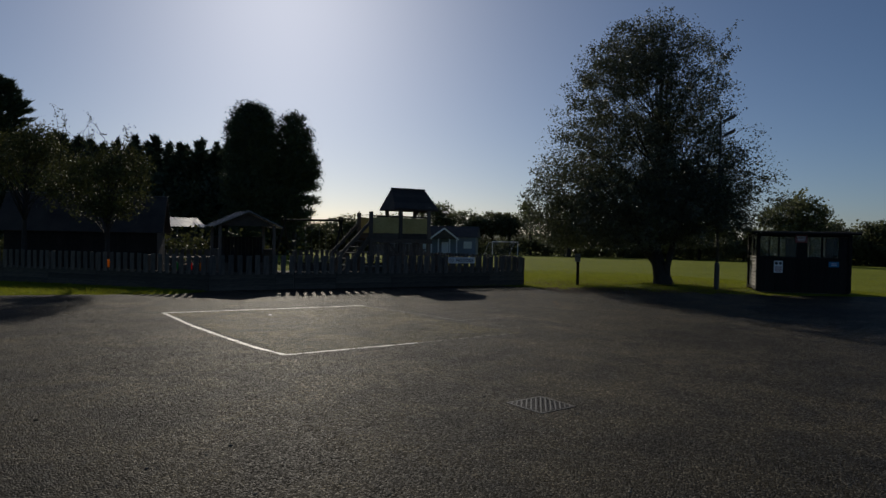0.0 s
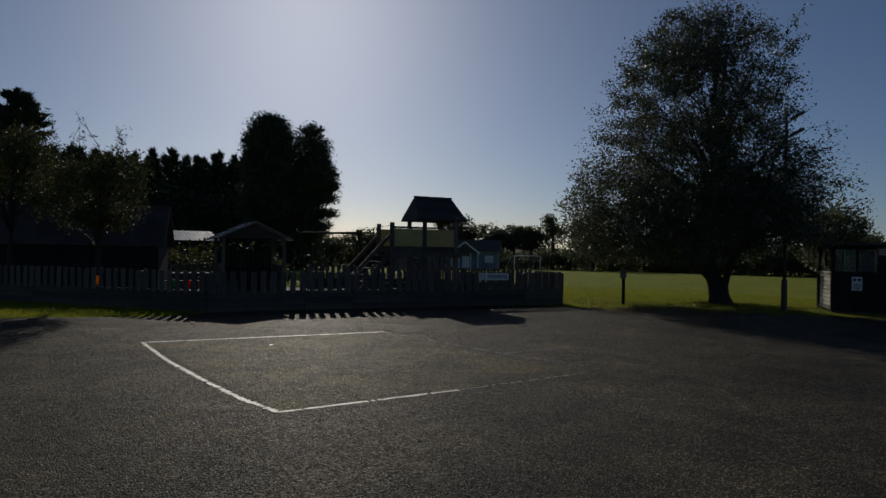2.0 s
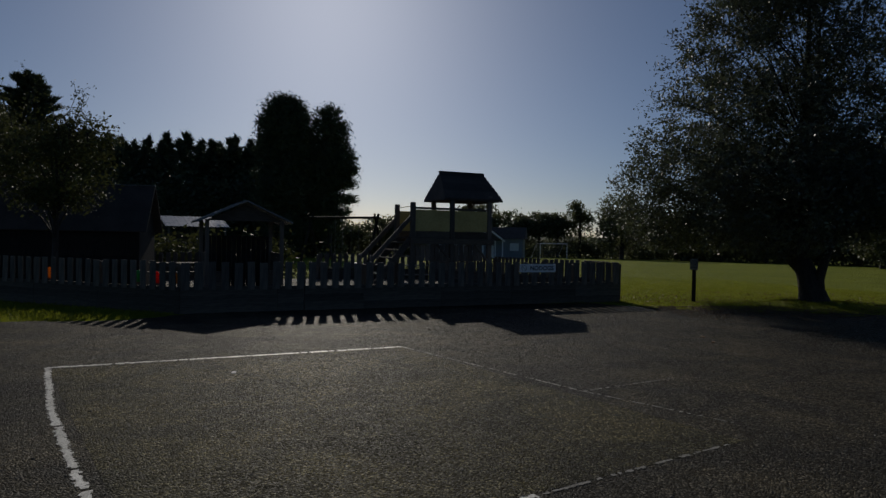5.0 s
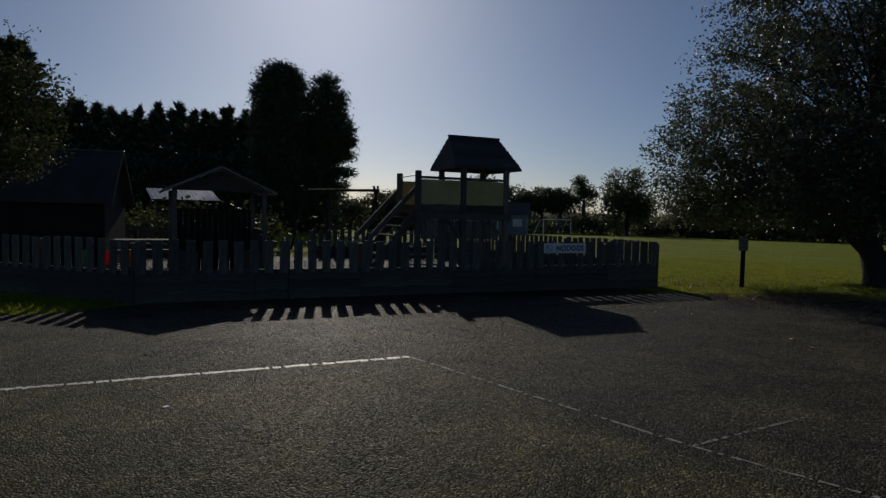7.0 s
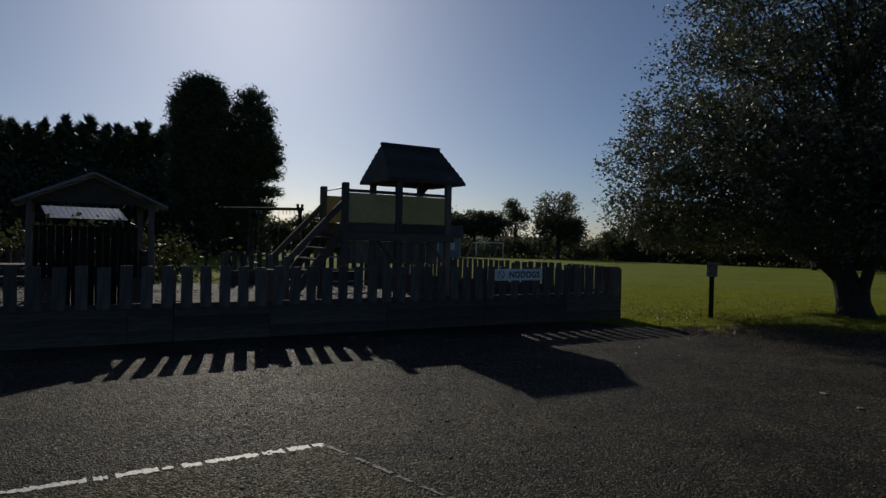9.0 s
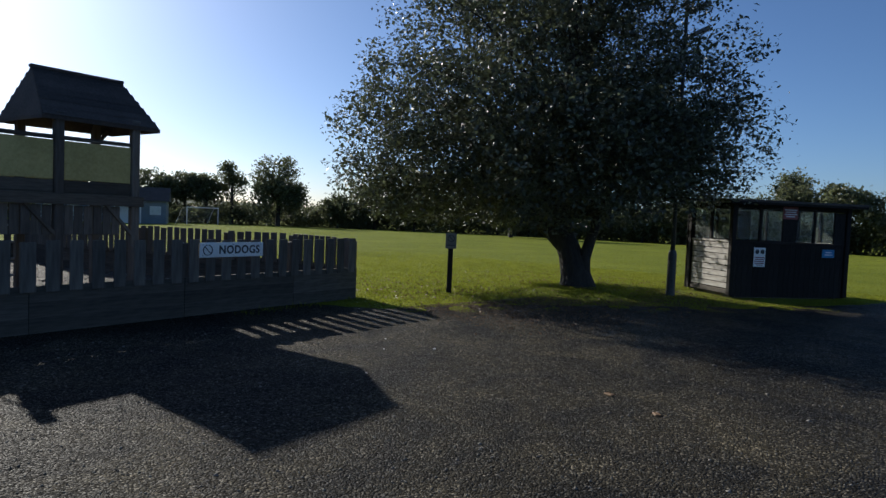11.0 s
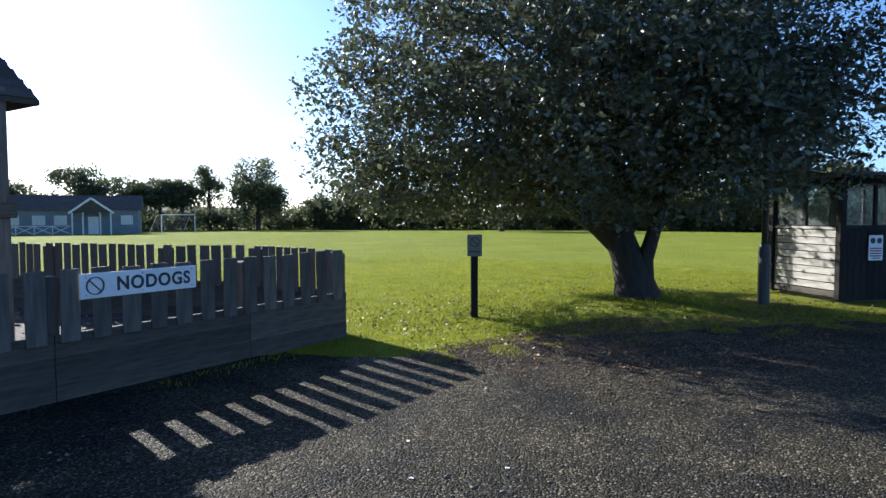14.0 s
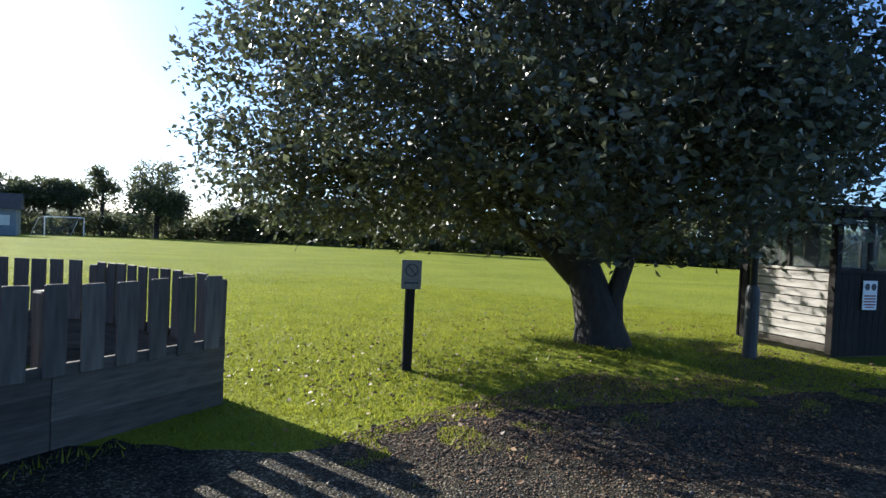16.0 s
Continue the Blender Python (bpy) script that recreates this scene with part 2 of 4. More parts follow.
class Shape:
    """Collects vertices and faces of one mesh."""

    def __init__(self):
        self.v, self.f = [], []

    def box(self, sx, sy, sz, at=(0, 0, 0), m=None, c=None):
        """A box with chamfered edges, centred at at, then moved by m."""
        c = min(sx, sy, sz) * 0.12 if c is None else c
        m = m or Matrix.Identity(4)
        o, k = len(self.v), {}
        for i, a in enumerate((-1, 1)):
            for j, b in enumerate((-1, 1)):
                for h, d in enumerate((-1, 1)):
                    p = (a * sx / 2, b * sy / 2, d * sz / 2)
                    for ax, (dx, dy, dz) in enumerate(((0, c, c), (c, 0, c), (c, c, 0))):
                        k[i, j, h, ax] = len(self.v) - o
                        self.v.append(m @ Vector((p[0] - a * dx + at[0], p[1] - b * dy + at[1], p[2] - d * dz + at[2])))
        g = lambda *q: o + k[q]
        for s in (0, 1):
            quads = [[(s, 0, 0, 0), (s, 1, 0, 0), (s, 1, 1, 0), (s, 0, 1, 0)], [(0, s, 0, 1), (1, s, 0, 1), (1, s, 1, 1), (0, s, 1, 1)], [(0, 0, s, 2), (1, 0, s, 2), (1, 1, s, 2), (0, 1, s, 2)]]
            for qi, q in enumerate(quads):
                q = [g(*w) for w in q]
                flip = (s == 0) != (qi == 1)
                self.f.append(q[::-1] if flip else q)
        for a in (0, 1):
            for b in (0, 1):
                self.f.append([g(a, b, 0, 0), g(a, b, 1, 0), g(a, b, 1, 1), g(a, b, 0, 1)])
                self.f.append([g(a, 0, b, 0), g(a, 1, b, 0), g(a, 1, b, 2), g(a, 0, b, 2)])
                self.f.append([g(0, a, b, 1), g(1, a, b, 1), g(1, a, b, 2), g(0, a, b, 2)])
                for h in (0, 1):
                    self.f.append([g(a, b, h, 0), g(a, b, h, 1), g(a, b, h, 2)])
        return self

    def beam(self, p, q, w, d=None, c=None, up=(0, 0, 1)):
        """A chamfered bar from p to q."""
        p, q = Vector(p), Vector(q)
        z = (q - p).normalized()
        x = Vector(up).cross(z)
        x = x.normalized() if x.length > 1e-3 else Vector((1, 0, 0))
        y = z.cross(x)
        m = Matrix((x, y, z)).transposed().to_4x4()
        m.translation = (p + q) / 2
        return self.box(w, d or w, (q - p).length, (0, 0, 0), m, c)

    def tube(self, pts, radii, n=8, cap=True):
        """A round tube through points with a radius at each."""
        pts = [Vector(p) for p in pts]
        o = len(self.v)
        side = None
        for i, p in enumerate(pts):
            d = (pts[min(i + 1, len(pts) - 1)] - pts[max(i - 1, 0)]).normalized()
            side = d.cross(Vector((0.31, 0.95, 0.05)) if side is None else d.cross(side) * -1)
            if side.length < 1e-4:
                side = d.orthogonal()
            side.normalize()
            oth = d.cross(side)
            for j in range(n):
                a = 2 * math.pi * j / n
                self.v.append(p + (side * math.cos(a) + oth * math.sin(a)) * radii[i])
        for i in range(len(pts) - 1):
            for j in range(n):
                a, b = o + i * n + j, o + i * n + (j + 1) % n
                self.f.append([a, b, b + n, a + n])
        if cap:
            self.f.append([o + j for j in range(n)][::-1])
            self.f.append([o + (len(pts) - 1) * n + j for j in range(n)])
        return self

    def mesh(self, name, mat, smooth=False):
        me = bpy.data.meshes.new(name)
        me.from_pydata([tuple(p) for p in self.v], [], self.f)
        bm = bmesh.new()
        bm.from_mesh(me)
        bmesh.ops.recalc_face_normals(bm, faces=bm.faces)
        bm.to_mesh(me)
        bm.free()
        me.materials.append(mat)
        if smooth:
            me.shade_smooth()
        return me


def thing(name, m, label, category, group="", kind=""):
    ob = new(name)
    ob.matrix_world = m
    ob.empty_display_size = 0.2
    return tagged(ob, label, category, group, kind)


def part(name, shape, mat, parent, label="", smooth=False):
    """One mesh object under a thing or under a part, in the thing's own space."""
    me = shape if isinstance(shape, bpy.types.Mesh) else shape.mesh(name, mat, smooth)
    ob = new(name, me)
    ob.parent = parent
    return tagged(ob, label)


def solid(name, shape, mat, label, category, group="", kind="", smooth=False):
    ob = new(name, shape.mesh(name, mat, smooth))
    return tagged(ob, label, category, group, kind)


def raw(name, verts, faces, mat):
    me = bpy.data.meshes.new(name)
    me.from_pydata(verts, [], faces)
    me.materials.append(mat)
    return me


def array_mesh(name, verts, quads, mat):
    """A mesh from numpy arrays of vertices and four-cornered (or three-cornered) faces."""
    me = bpy.data.meshes.new(name)
    k = quads.shape[1]
    me.vertices.add(len(verts))
    me.vertices.foreach_set("co", verts.astype(np.float32).ravel())
    me.loops.add(quads.size)
    me.loops.foreach_set("vertex_index", quads.astype(np.int32).ravel())
    me.polygons.add(len(quads))
    me.polygons.foreach_set("loop_start", np.arange(0, quads.size, k, dtype=np.int32))
    me.update(calc_edges=True)
    me.materials.append(mat)
    return me


def leaf_mesh(name, centres, size, mat, aspect=0.55, droop=0.0, rng=RNG, flat=0.0):
    """Folded leaves, four corners and a midrib point each, at the centres."""
    n = len(centres)
    d = rng.normal(size=(n, 3))
    d[:, 2] = d[:, 2] * 0.7 - droop
    d /= np.linalg.norm(d, axis=1)[:, None]
    s = np.cross(d, rng.normal(size=(n, 3)))
    s /= np.linalg.norm(s, axis=1)[:, None] + 1e-9
    if flat:
        up = rng.normal(size=(n, 3)) * 0.6 + np.array([0, 0, flat])
        up /= np.linalg.norm(up, axis=1)[:, None]
        s = np.cross(up, d)
        s /= np.linalg.norm(s, axis=1)[:, None] + 1e-9
        d = np.cross(s, up)
    up = np.cross(d, s)
    ln = (size * rng.uniform(0.6, 1.35, n))[:, None]
    wd = ln * aspect
    v = np.stack([centres - d * ln / 2, centres + s * wd / 2 + up * wd * 0.18, centres + d * ln / 2, centres - s * wd / 2 + up * wd * 0.18], 1).reshape(-1, 3)
    i = np.arange(n)[:, None] * 4
    tri = np.concatenate([i + [0, 1, 2], i + [0, 2, 3]], 0)
    return array_mesh(name, v, tri, mat)


def crown_points(blobs, clumps, per, spread, rng, shell=0.55):
    """Points in clumps over the outer part of ellipsoids (centre, radii), and the clumps' centres."""
    vol = np.array([r[0] * r[1] * r[2] for _, r in blobs]) ** 0.72
    pick = rng.choice(len(blobs), clumps, p=vol / vol.sum())
    d = rng.normal(size=(clumps, 3))
    d /= np.linalg.norm(d, axis=1)[:, None]
    rad = rng.uniform(shell ** 3, 1, clumps) ** (1 / 3) * (1 + 0.05 * rng.normal(size=clumps))
    c = np.array([b[0] for b in blobs])[pick] + d * rad[:, None] * np.array([b[1] for b in blobs])[pick]
    count = rng.poisson(per * rng.uniform(0.4, 1.6, clumps))
    pts = np.repeat(c, count, 0)
    off = rng.normal(size=pts.shape) * spread
    off[:, 2] *= 0.75
    return pts + off, c


def limb(shape, p, q, r0, r1, rng, bend=0.12, n=6, sides=6):
    p, q = np.array(p, float), np.array(q, float)
    ln = np.linalg.norm(q - p)
    ts = np.linspace(0, 1, n)
    w = rng.normal(size=(n, 3)) * ln * bend * 0.25
    w[0] = w[-1] = 0
    sag = np.sin(ts * math.pi)[:, None] * np.array([0, 0, ln * bend])
    pts = p + (q - p) * ts[:, None] + w + sag
    shape.tube([tuple(a) for a in pts], list(r0 + (r1 - r0) * ts), sides)
    return pts


def tree(name, x, y, trunk, blobs, clumps, per, spread, leaf, leafmat, label, category="tree", group="", radius=0.2, limbs=20, seed=1, aspect=0.55, shell=0.55, droop=0.0):
    """A tapered trunk with limbs to the clumps, and a crown of leaves in clumps. blobs are relative to the tree's foot."""
    rng = np.random.default_rng(seed)
    z = gz(x, y)
    ob = thing(name, pose(x, y, z), label, category, group)
    pts, c = crown_points(blobs, clumps, per, spread, rng, shell)
    keep = pts[:, 2] > 0.15
    part("crown", leaf_mesh("crown", pts[keep], leaf, leafmat, aspect, droop, rng), leafmat, ob)
    w = Shape()
    w.tube([(0, 0, -0.25), (0, 0, 0.1), (0, 0, trunk * 0.3), (0.02, 0.02, trunk * 0.7), (0, 0, trunk)], [radius * 1.5, radius * 1.2, radius * 0.95, radius * 0.6, radius * 0.15], 9)
    for q in c[rng.choice(len(c), min(limbs, len(c)), replace=False)]:
        h = min(trunk * 0.95, max(trunk * 0.2, q[2] * rng.uniform(0.45, 0.8)))
        limb(w, (0, 0, h), q, radius * 0.32 * (1 - 0.6 * h / trunk) + 0.008, 0.006, rng, 0.08, 5, 5)
    part("trunk", w, BARK, ob, smooth=True)
    return ob

# ---- ground, car park, markings ----
def axis(lo, hi, mid, fine, n):
    a = np.linspace(-1, 1, n)
    s = np.sinh(a * 4.2) / np.sinh(4.2)
    return np.where(s < 0, mid + s * (mid - lo), mid + s * (hi - mid))


gx, gy = axis(-900, 900, 6, 1, 150), axis(-500, 1300, 24, 1, 150)
XX, YY = np.meshgrid(gx, gy)
ZZ = ground_z(XX, YY) - 0.014
gi = np.arange(150 * 150).reshape(150, 150)
quads = np.stack([gi[:-1, :-1], gi[:-1, 1:], gi[1:, 1:], gi[1:, :-1]], -1).reshape(-1, 4)
ground = new("ground", array_mesh("ground", np.stack([XX, YY, ZZ], -1).reshape(-1, 3), quads, GRASS))
tagged(ground, "mown green grass playing field falling gently away", "grass field", kind="structure")
ground.data.shade_smooth()

edge = [(-60, 17.6), (-7, 18.2), (-5.3, 18.45), (-3.8, 18.45), (-2.9, 18.6), (-2.3, 19.3), (-1.9, 19.75), (0, 20.28), (3, 21.05), (5.2, 21.62), (6.5, 21.95), (7.1, 21.9), (7.45, 21.35), (7.8, 21.05), (8.1, 20.88), (8.9, 20.8), (9.7, 20.7), (10.7, 20.15), (12.3, 19.3), (14.2, 18.4), (17, 17.5), (21, 17), (60, 16)]
rim = []
for (x0, y0), (x1, y1) in zip(edge, edge[1:]):
    k = max(1, int(math.hypot(x1 - x0, y1 - y0) / 0.12)) if -8 < x0 < 21 else 1
    for i in range(k):
        rim.append((x0 + (x1 - x0) * i / k + random.gauss(0, 0.025), y0 + (y1 - y0) * i / k + random.gauss(0, 0.04), 0.0))
rim += [(60, 16, 0.0), (60, -60, 0.0), (-60, -60, 0.0)]
road = new("road", raw("road", rim[::-1], [list(range(len(rim)))], ASPHALT))
tagged(road, "dark worn asphalt car park with loose chippings", "car park", kind="structure")


bay = new("bay_surface", raw("bay_surface", [(-2.43, 14.18, 0.002), (-0.05, 9.22, 0.002), (3.85, 10.85, 0.002), (1.66, 15.4, 0.002)], [[0, 1, 2, 3]], OLDASPHALT))
tagged(bay, "paler worn patch of asphalt inside the painted bay", "asphalt patch", kind="structure")


def painted_line(p, q, width, gaps, label, paint=LINE):
    """A worn painted line: short uneven lengths laid on the asphalt."""
    p, q = Vector((*p, 0)), Vector((*q, 0))
    d = (q - p)
    ln = d.length
    d.normalize()
    s = Vector((-d.y, d.x, 0))
    v, f, a = [], [], 0.0
    while a < ln:
        b = min(ln, a + random.uniform(0.015, 0.05))
        if random.random() > gaps:
            o = len(v)
            for t in (a, b):
                w0, w1 = width * random.uniform(0.15, 0.72), width * random.uniform(0.15, 0.72)
                v += [p + d * t + s * w0 + Vector((0, 0, 0.004)), p + d * t - s * w1 + Vector((0, 0, 0.004))]
            f.append([o, o + 1, o + 3, o + 2])
        a = b
    ob = new("road_marking", raw("road_marking", [tuple(k) for k in v], f, paint))
    tagged(ob, label, "road marking", "painted bay lines", "structure")


def painted_course(pts, width, gaps, label):
    """A hand-painted line that wanders through several points."""
    for p, q in zip(pts, pts[1:]):
        painted_line(p, q, width, gaps, label)


painted_course([(-2.46, 14.24), (-1.64, 12.25), (-0.86, 10.62), (-0.46, 9.84), (-0.06, 9.22)], 0.066, 0.02, "white painted bay line, worn at its edges")
painted_line((-0.06, 9.22), (1.9, 10.0), 0.052, 0.08, "white painted bay line, worn at its edges")
painted_line((1.9, 10.0), (3.7, 10.8), 0.030, 0.40, "faded white painted bay line on asphalt", FADEDLINE)
painted_line((-2.46, 14.24), (1.67, 15.43), 0.07, 0.04, "white painted bay line, worn at its edges")
painted_line((1.67, 15.43), (3.18, 12.64), 0.032, 0.42, "faded white painted bay line on asphalt", FADEDLINE)
painted_line((3.2, 12.6), (4.1, 11.3), 0.029, 0.50, "faded white painted bay line on asphalt", FADEDLINE)
painted_line((3.21, 12.58), (4.49, 13.09), 0.026, 0.50, "short faded white painted bay line on asphalt", FADEDLINE)


def drain_cover():
    ob = thing("drain_cover", pose(2.37, 6.2, 0.0, rz=24), "square cast iron drain grating set in asphalt", "drain cover")
    s = Shape()
    for a, b, c, d in ((0.48, 0.018, 0, 0.231), (0.48, 0.018, 0, -0.231), (0.018, 0.444, 0.231, 0), (0.018, 0.444, -0.231, 0)):
        s.box(a, b, 0.010, (c, d, 0.001))
    part("frame", s, IRON, ob)
    bar = Shape().box(0.012, 0.56, 0.004).mesh("bar", IRON)
    for k in range(-6, 7):
        for sgn in (45, -45):
            off, ln = k * 0.046, 1.08 - abs(k) * 0.155
            o = part("bar", bar, IRON, ob)
            o.matrix_local = pose(off * math.cos(radians(sgn)), off * math.sin(radians(sgn)), 0.0035 if sgn > 0 else 0.0045, 0, 0, sgn) @ Matrix.Diagonal((1, max(0.2, ln), 1, 1))


drain_cover()


def scatter_mesh(name, pts, size, mat, rng):
    """Small stones, an uneven octahedron each."""
    n = len(pts)
    base = np.array([(1, 0, 0), (0, 1, 0), (-1, 0, 0), (0, -1, 0), (0, 0, 0.6), (0, 0, -0.6)])
    s = (size * rng.lognormal(0, 0.45, n))[:, None, None]
    v = pts[:, None, :] + base * s * rng.uniform(0.6, 1.3, (n, 6, 1))
    f = np.array([(0, 1, 4), (1, 2, 4), (2, 3, 4), (3, 0, 4), (1, 0, 5), (2, 1, 5), (3, 2, 5), (0, 3, 5)])
    return array_mesh(name, v.reshape(-1, 3), (np.arange(n)[:, None, None] * 6 + f).reshape(-1, 3), mat)


px_ = np.concatenate([RNG.uniform(-5, 9, 9000), RNG.uniform(1, 12, 9000)])
py_ = np.concatenate([RNG.uniform(1.5, 16, 9000), RNG.uniform(14.5, 20.5, 9000)])
stones = new("loose_chippings", scatter_mesh("loose_chippings", np.stack([px_, py_, np.full(18000, 0.002)], 1), 0.006, PEBBLE, RNG))
tagged(stones, "scattered loose grey stone chippings on the asphalt", "chippings", kind="stuff")

n0 = 40
pg = []
for j in range(n0):
    for i in range(n0):
        x = -14 + 22 * i / (n0 - 1)
        lo = 19.75 + (x + 2.2) * 0.2603 if x > -2.2 else 19.75 - (x + 2.2) * 0.59
        hi = 31.9 if x < 4.4 else 31.9 - (x - 4.4) * 2.6
        y = lo + (max(hi, lo + 0.3) - lo) * j / (n0 - 1)
        pg.append((x, y, gz(x, y) + 0.002 + random.uniform(0, 0.02)))
pi = np.arange(n0 * n0).reshape(n0, n0)
surf = new("play_surface", array_mesh("play_surface", np.array(pg), np.stack([pi[:-1, :-1], pi[:-1, 1:], pi[1:, 1:], pi[1:, :-1]], -1).reshape(-1, 4), GRAVEL))
tagged(surf, "pale loose gravel surface inside the fenced playground", "gravel", kind="structure")
gxx, gyy = RNG.uniform(-8, 7.6, 12000), RNG.uniform(0, 1, 12000)
glo = 19.95 + np.where(gxx > -2.2, (gxx + 2.2) * 0.2603, -(gxx + 2.2) * 0.59)
gyy = glo + gyy * 9
gst = new("play_gravel", scatter_mesh("play_gravel", np.stack([gxx, gyy, ground_z(gxx, gyy) + 0.012], 1), 0.018, PEBBLE, RNG))
tagged(gst, "loose pale gravel stones in the playground", "gravel", kind="stuff")

# ---- fences ----
FX, FY = 8.1, 22.3
FU = Vector((math.cos(radians(FENCE_TURN)), math.sin(radians(FENCE_TURN)), 0))
picket_meshes = []
for k in range(6):
    s = Shape()
    w, h = 0.148 + random.uniform(-0.012, 0.012), 0.56 + random.uniform(-0.02, 0.02)
    s.box(w, 0.024, h, (0, 0, h / 2), None, 0.005)
    picket_meshes.append(s.mesh("picket", WOOD))
POST = Shape().box(0.1, 0.1, 1.06, (0, 0, 0.43), None, 0.012).mesh("post", WOOD)


def fence_run(ob, p, q, pitch=0.2475, board_h=0.51, gap_at=(), seed=3, behind=1):
    """Posts, stacked boards and upright pickets from p to q; gap_at: distances from p where the boards part."""
    rng = random.Random(seed)
    p, q = Vector((*p, 0)), Vector((*q, 0))
    d = q - p
    ln = d.length
    ang = math.degrees(math.atan2(d.y, d.x))
    d.normalize()
    n = Vector((-d.y, d.x, 0)) * behind
    step = 1.85
    cuts = sorted([0.0, ln] + [k * step for k in range(1, int(ln / step) + 1) if k * step < ln - 0.4] + list(gap_at))
    for a, b in zip(cuts, cuts[1:]):
        g = 0.024 if a in gap_at else 0.002
        h = board_h / 3
        for r in range(3):
            low = 0.05 if r == 0 else 0.0
            s = Shape().box(b - a - g - 0.003, 0.036, h + 0.006 + low, (0, 0.004 * (r % 2), -low / 2), None, 0.004)
            o = part("board", s, BOARD, ob)
            c = p + d * ((a + b + g) / 2)
            z = gz(c.x, c.y)
            o.matrix_local = ob.matrix_world.inverted() @ pose(c.x, c.y, z + h * (r + 0.5) + rng.uniform(-0.002, 0.002), rng.uniform(-0.6, 0.6), 0, ang)
    for a in cuts:
        c = p + d * min(max(a, 0.06), ln - 0.06) + n * 0.072
        o = part("post", POST, WOOD, ob)
        o.matrix_local = ob.matrix_world.inverted() @ pose(c.x, c.y, gz(c.x, c.y) - 0.0, rng.uniform(-1, 1), rng.uniform(-1, 1), ang)
    for i in range(int(ln / pitch)):
        a = ln - 0.165 * pitch / 0.2475 - i * pitch
        c = p + d * a - n * 0.034
        o = part("picket", picket_meshes[rng.randrange(6)], WOOD, ob)
        o.matrix_local = ob.matrix_world.inverted() @ pose(c.x, c.y, gz(c.x, c.y) + 0.445, rng.uniform(-0.8, 0.8), rng.uniform(-1.0, 1.0), ang + rng.uniform(-2, 2)) @ Matrix.Diagonal((min(1, pitch / 0.2), 1, 1, 1))
    s = Shape().beam(p + n * 0.04 + Vector((0, 0, gz(p.x, p.y) + 0.46)), q + n * 0.04 + Vector((0, 0, gz(q.x, q.y) + 0.46)), 0.07, 0.038)
    o = part("rail", s, BOARD, ob)
    o.matrix_local = ob.matrix_world.inverted()


bend = (FX - 10.65 * FU.x, FY - 10.65 * FU.y)
front_fence = thing("picket_fence", pose(FX, FY, 0), "dark weathered timber picket fence above stacked base boards", "fence", "playground fence")
fence_run(front_fence, bend, (FX, FY), gap_at=(2.39,))
part("corner_post", Shape().box(0.11, 0.11, 1.12, (-0.045, 0.085, 0.42), pose(0, 0, 0, rz=FENCE_TURN), 0.012), WOOD, front_fence)
back_fence = thing("picket_fence", pose(-5, 21.5, 0), "dark weathered timber picket fence behind a grass verge", "fence", "playground fence")
fence_run(back_fence, (-10.4, 24.5), bend, seed=8)
side_fence = thing("picket_fence", pose(7.9, 24, 0), "dark weathered timber picket fence beside the field", "fence", "playground fence")
side_pts = [(8.08, 22.42), (7.86, 24.15), (6.95, 25.1), (5.9, 26.95), (4.9, 29.2), (4.55, 32.0)]
for i, (a, b) in enumerate(zip(side_pts, side_pts[1:])):
    fence_run(side_fence, a, b, 0.168, seed=20 + i, behind=-1)
far_fence = thing("picket_fence", pose(-2, 32, 0), "low dark picket fence at the back of the playground", "fence", "playground fence")
fence_run(far_fence, (4.5, 32.1), (0.1, 31.7), seed=31, board_h=0.42)
fence_run(far_fence, (-1.7, 31.6), (-13, 31.0), seed=32, board_h=0.42)


def text_mesh(name, body, size, mat, depth=0.002):
    cu = bpy.data.curves.new(name, "FONT")
    cu.body, cu.size, cu.extrude, cu.offset = body, size, depth, size * 0.03
    cu.align_x, cu.align_y = "CENTER", "CENTER"
    cu.space_character = 1.12
    ob = bpy.data.objects.new(name, cu)
    scene.collection.objects.link(ob)
    me = bpy.data.meshes.new_from_object(ob.evaluated_get(bpy.context.evaluated_depsgraph_get()))
    bpy.data.objects.remove(ob)
    bpy.data.curves.remove(cu)
    me.name = name
    me.materials.clear()
    me.materials.append(mat)
    return me


def no_dogs_sign():
    c = Vector((FX, FY, 0)) - FU * 2.56
    ob = thing("no_dogs_sign", pose(c.x, c.y, 0.868, 90, 0, FENCE_TURN) @ pose(0, 0, 0.062), "white painted wooden sign reading NODOGS with prohibition ring", "sign")
    part("board", Shape().box(1.03, 0.20, 0.018, (0, 0, 0), None, 0.004), WHITE, ob)
    t = part("lettering", text_mesh("lettering", "NODOGS", 0.152, INK), INK, ob, "dark block letters")
    xs = [p.co.x for p in t.data.vertices]
    t.matrix_local = pose(0.115 - 0.335 * (max(xs) + min(xs)) / (max(xs) - min(xs)), -0.004, 0.011) @ Matrix.Diagonal((0.67 / (max(xs) - min(xs)), 1.0, 1, 1))
    ring = Shape()
    k = 28
    for i in range(k):
        a0, a1 = 2 * math.pi * i / k, 2 * math.pi * (i + 1) / k
        ring.beam((0.068 * math.cos(a0), 0.068 * math.sin(a0), 0.0), (0.068 * math.cos(a1), 0.068 * math.sin(a1), 0.0), 0.006, 0.025, 0.0005)
    ring.beam((-0.05, 0.05, 0), (0.05, -0.05, 0), 0.006, 0.023, 0.0005)
    part("prohibition_ring", ring, INK, ob).matrix_local = pose(-0.40, 0, 0.011)
    for x in (-0.47, 0.0, 0.47):
        for y in (-0.07, 0.07):
            part("screw", Shape().tube([(x, y, 0.008), (x, y, 0.012)], [0.007, 0.006], 8), STEEL, ob)


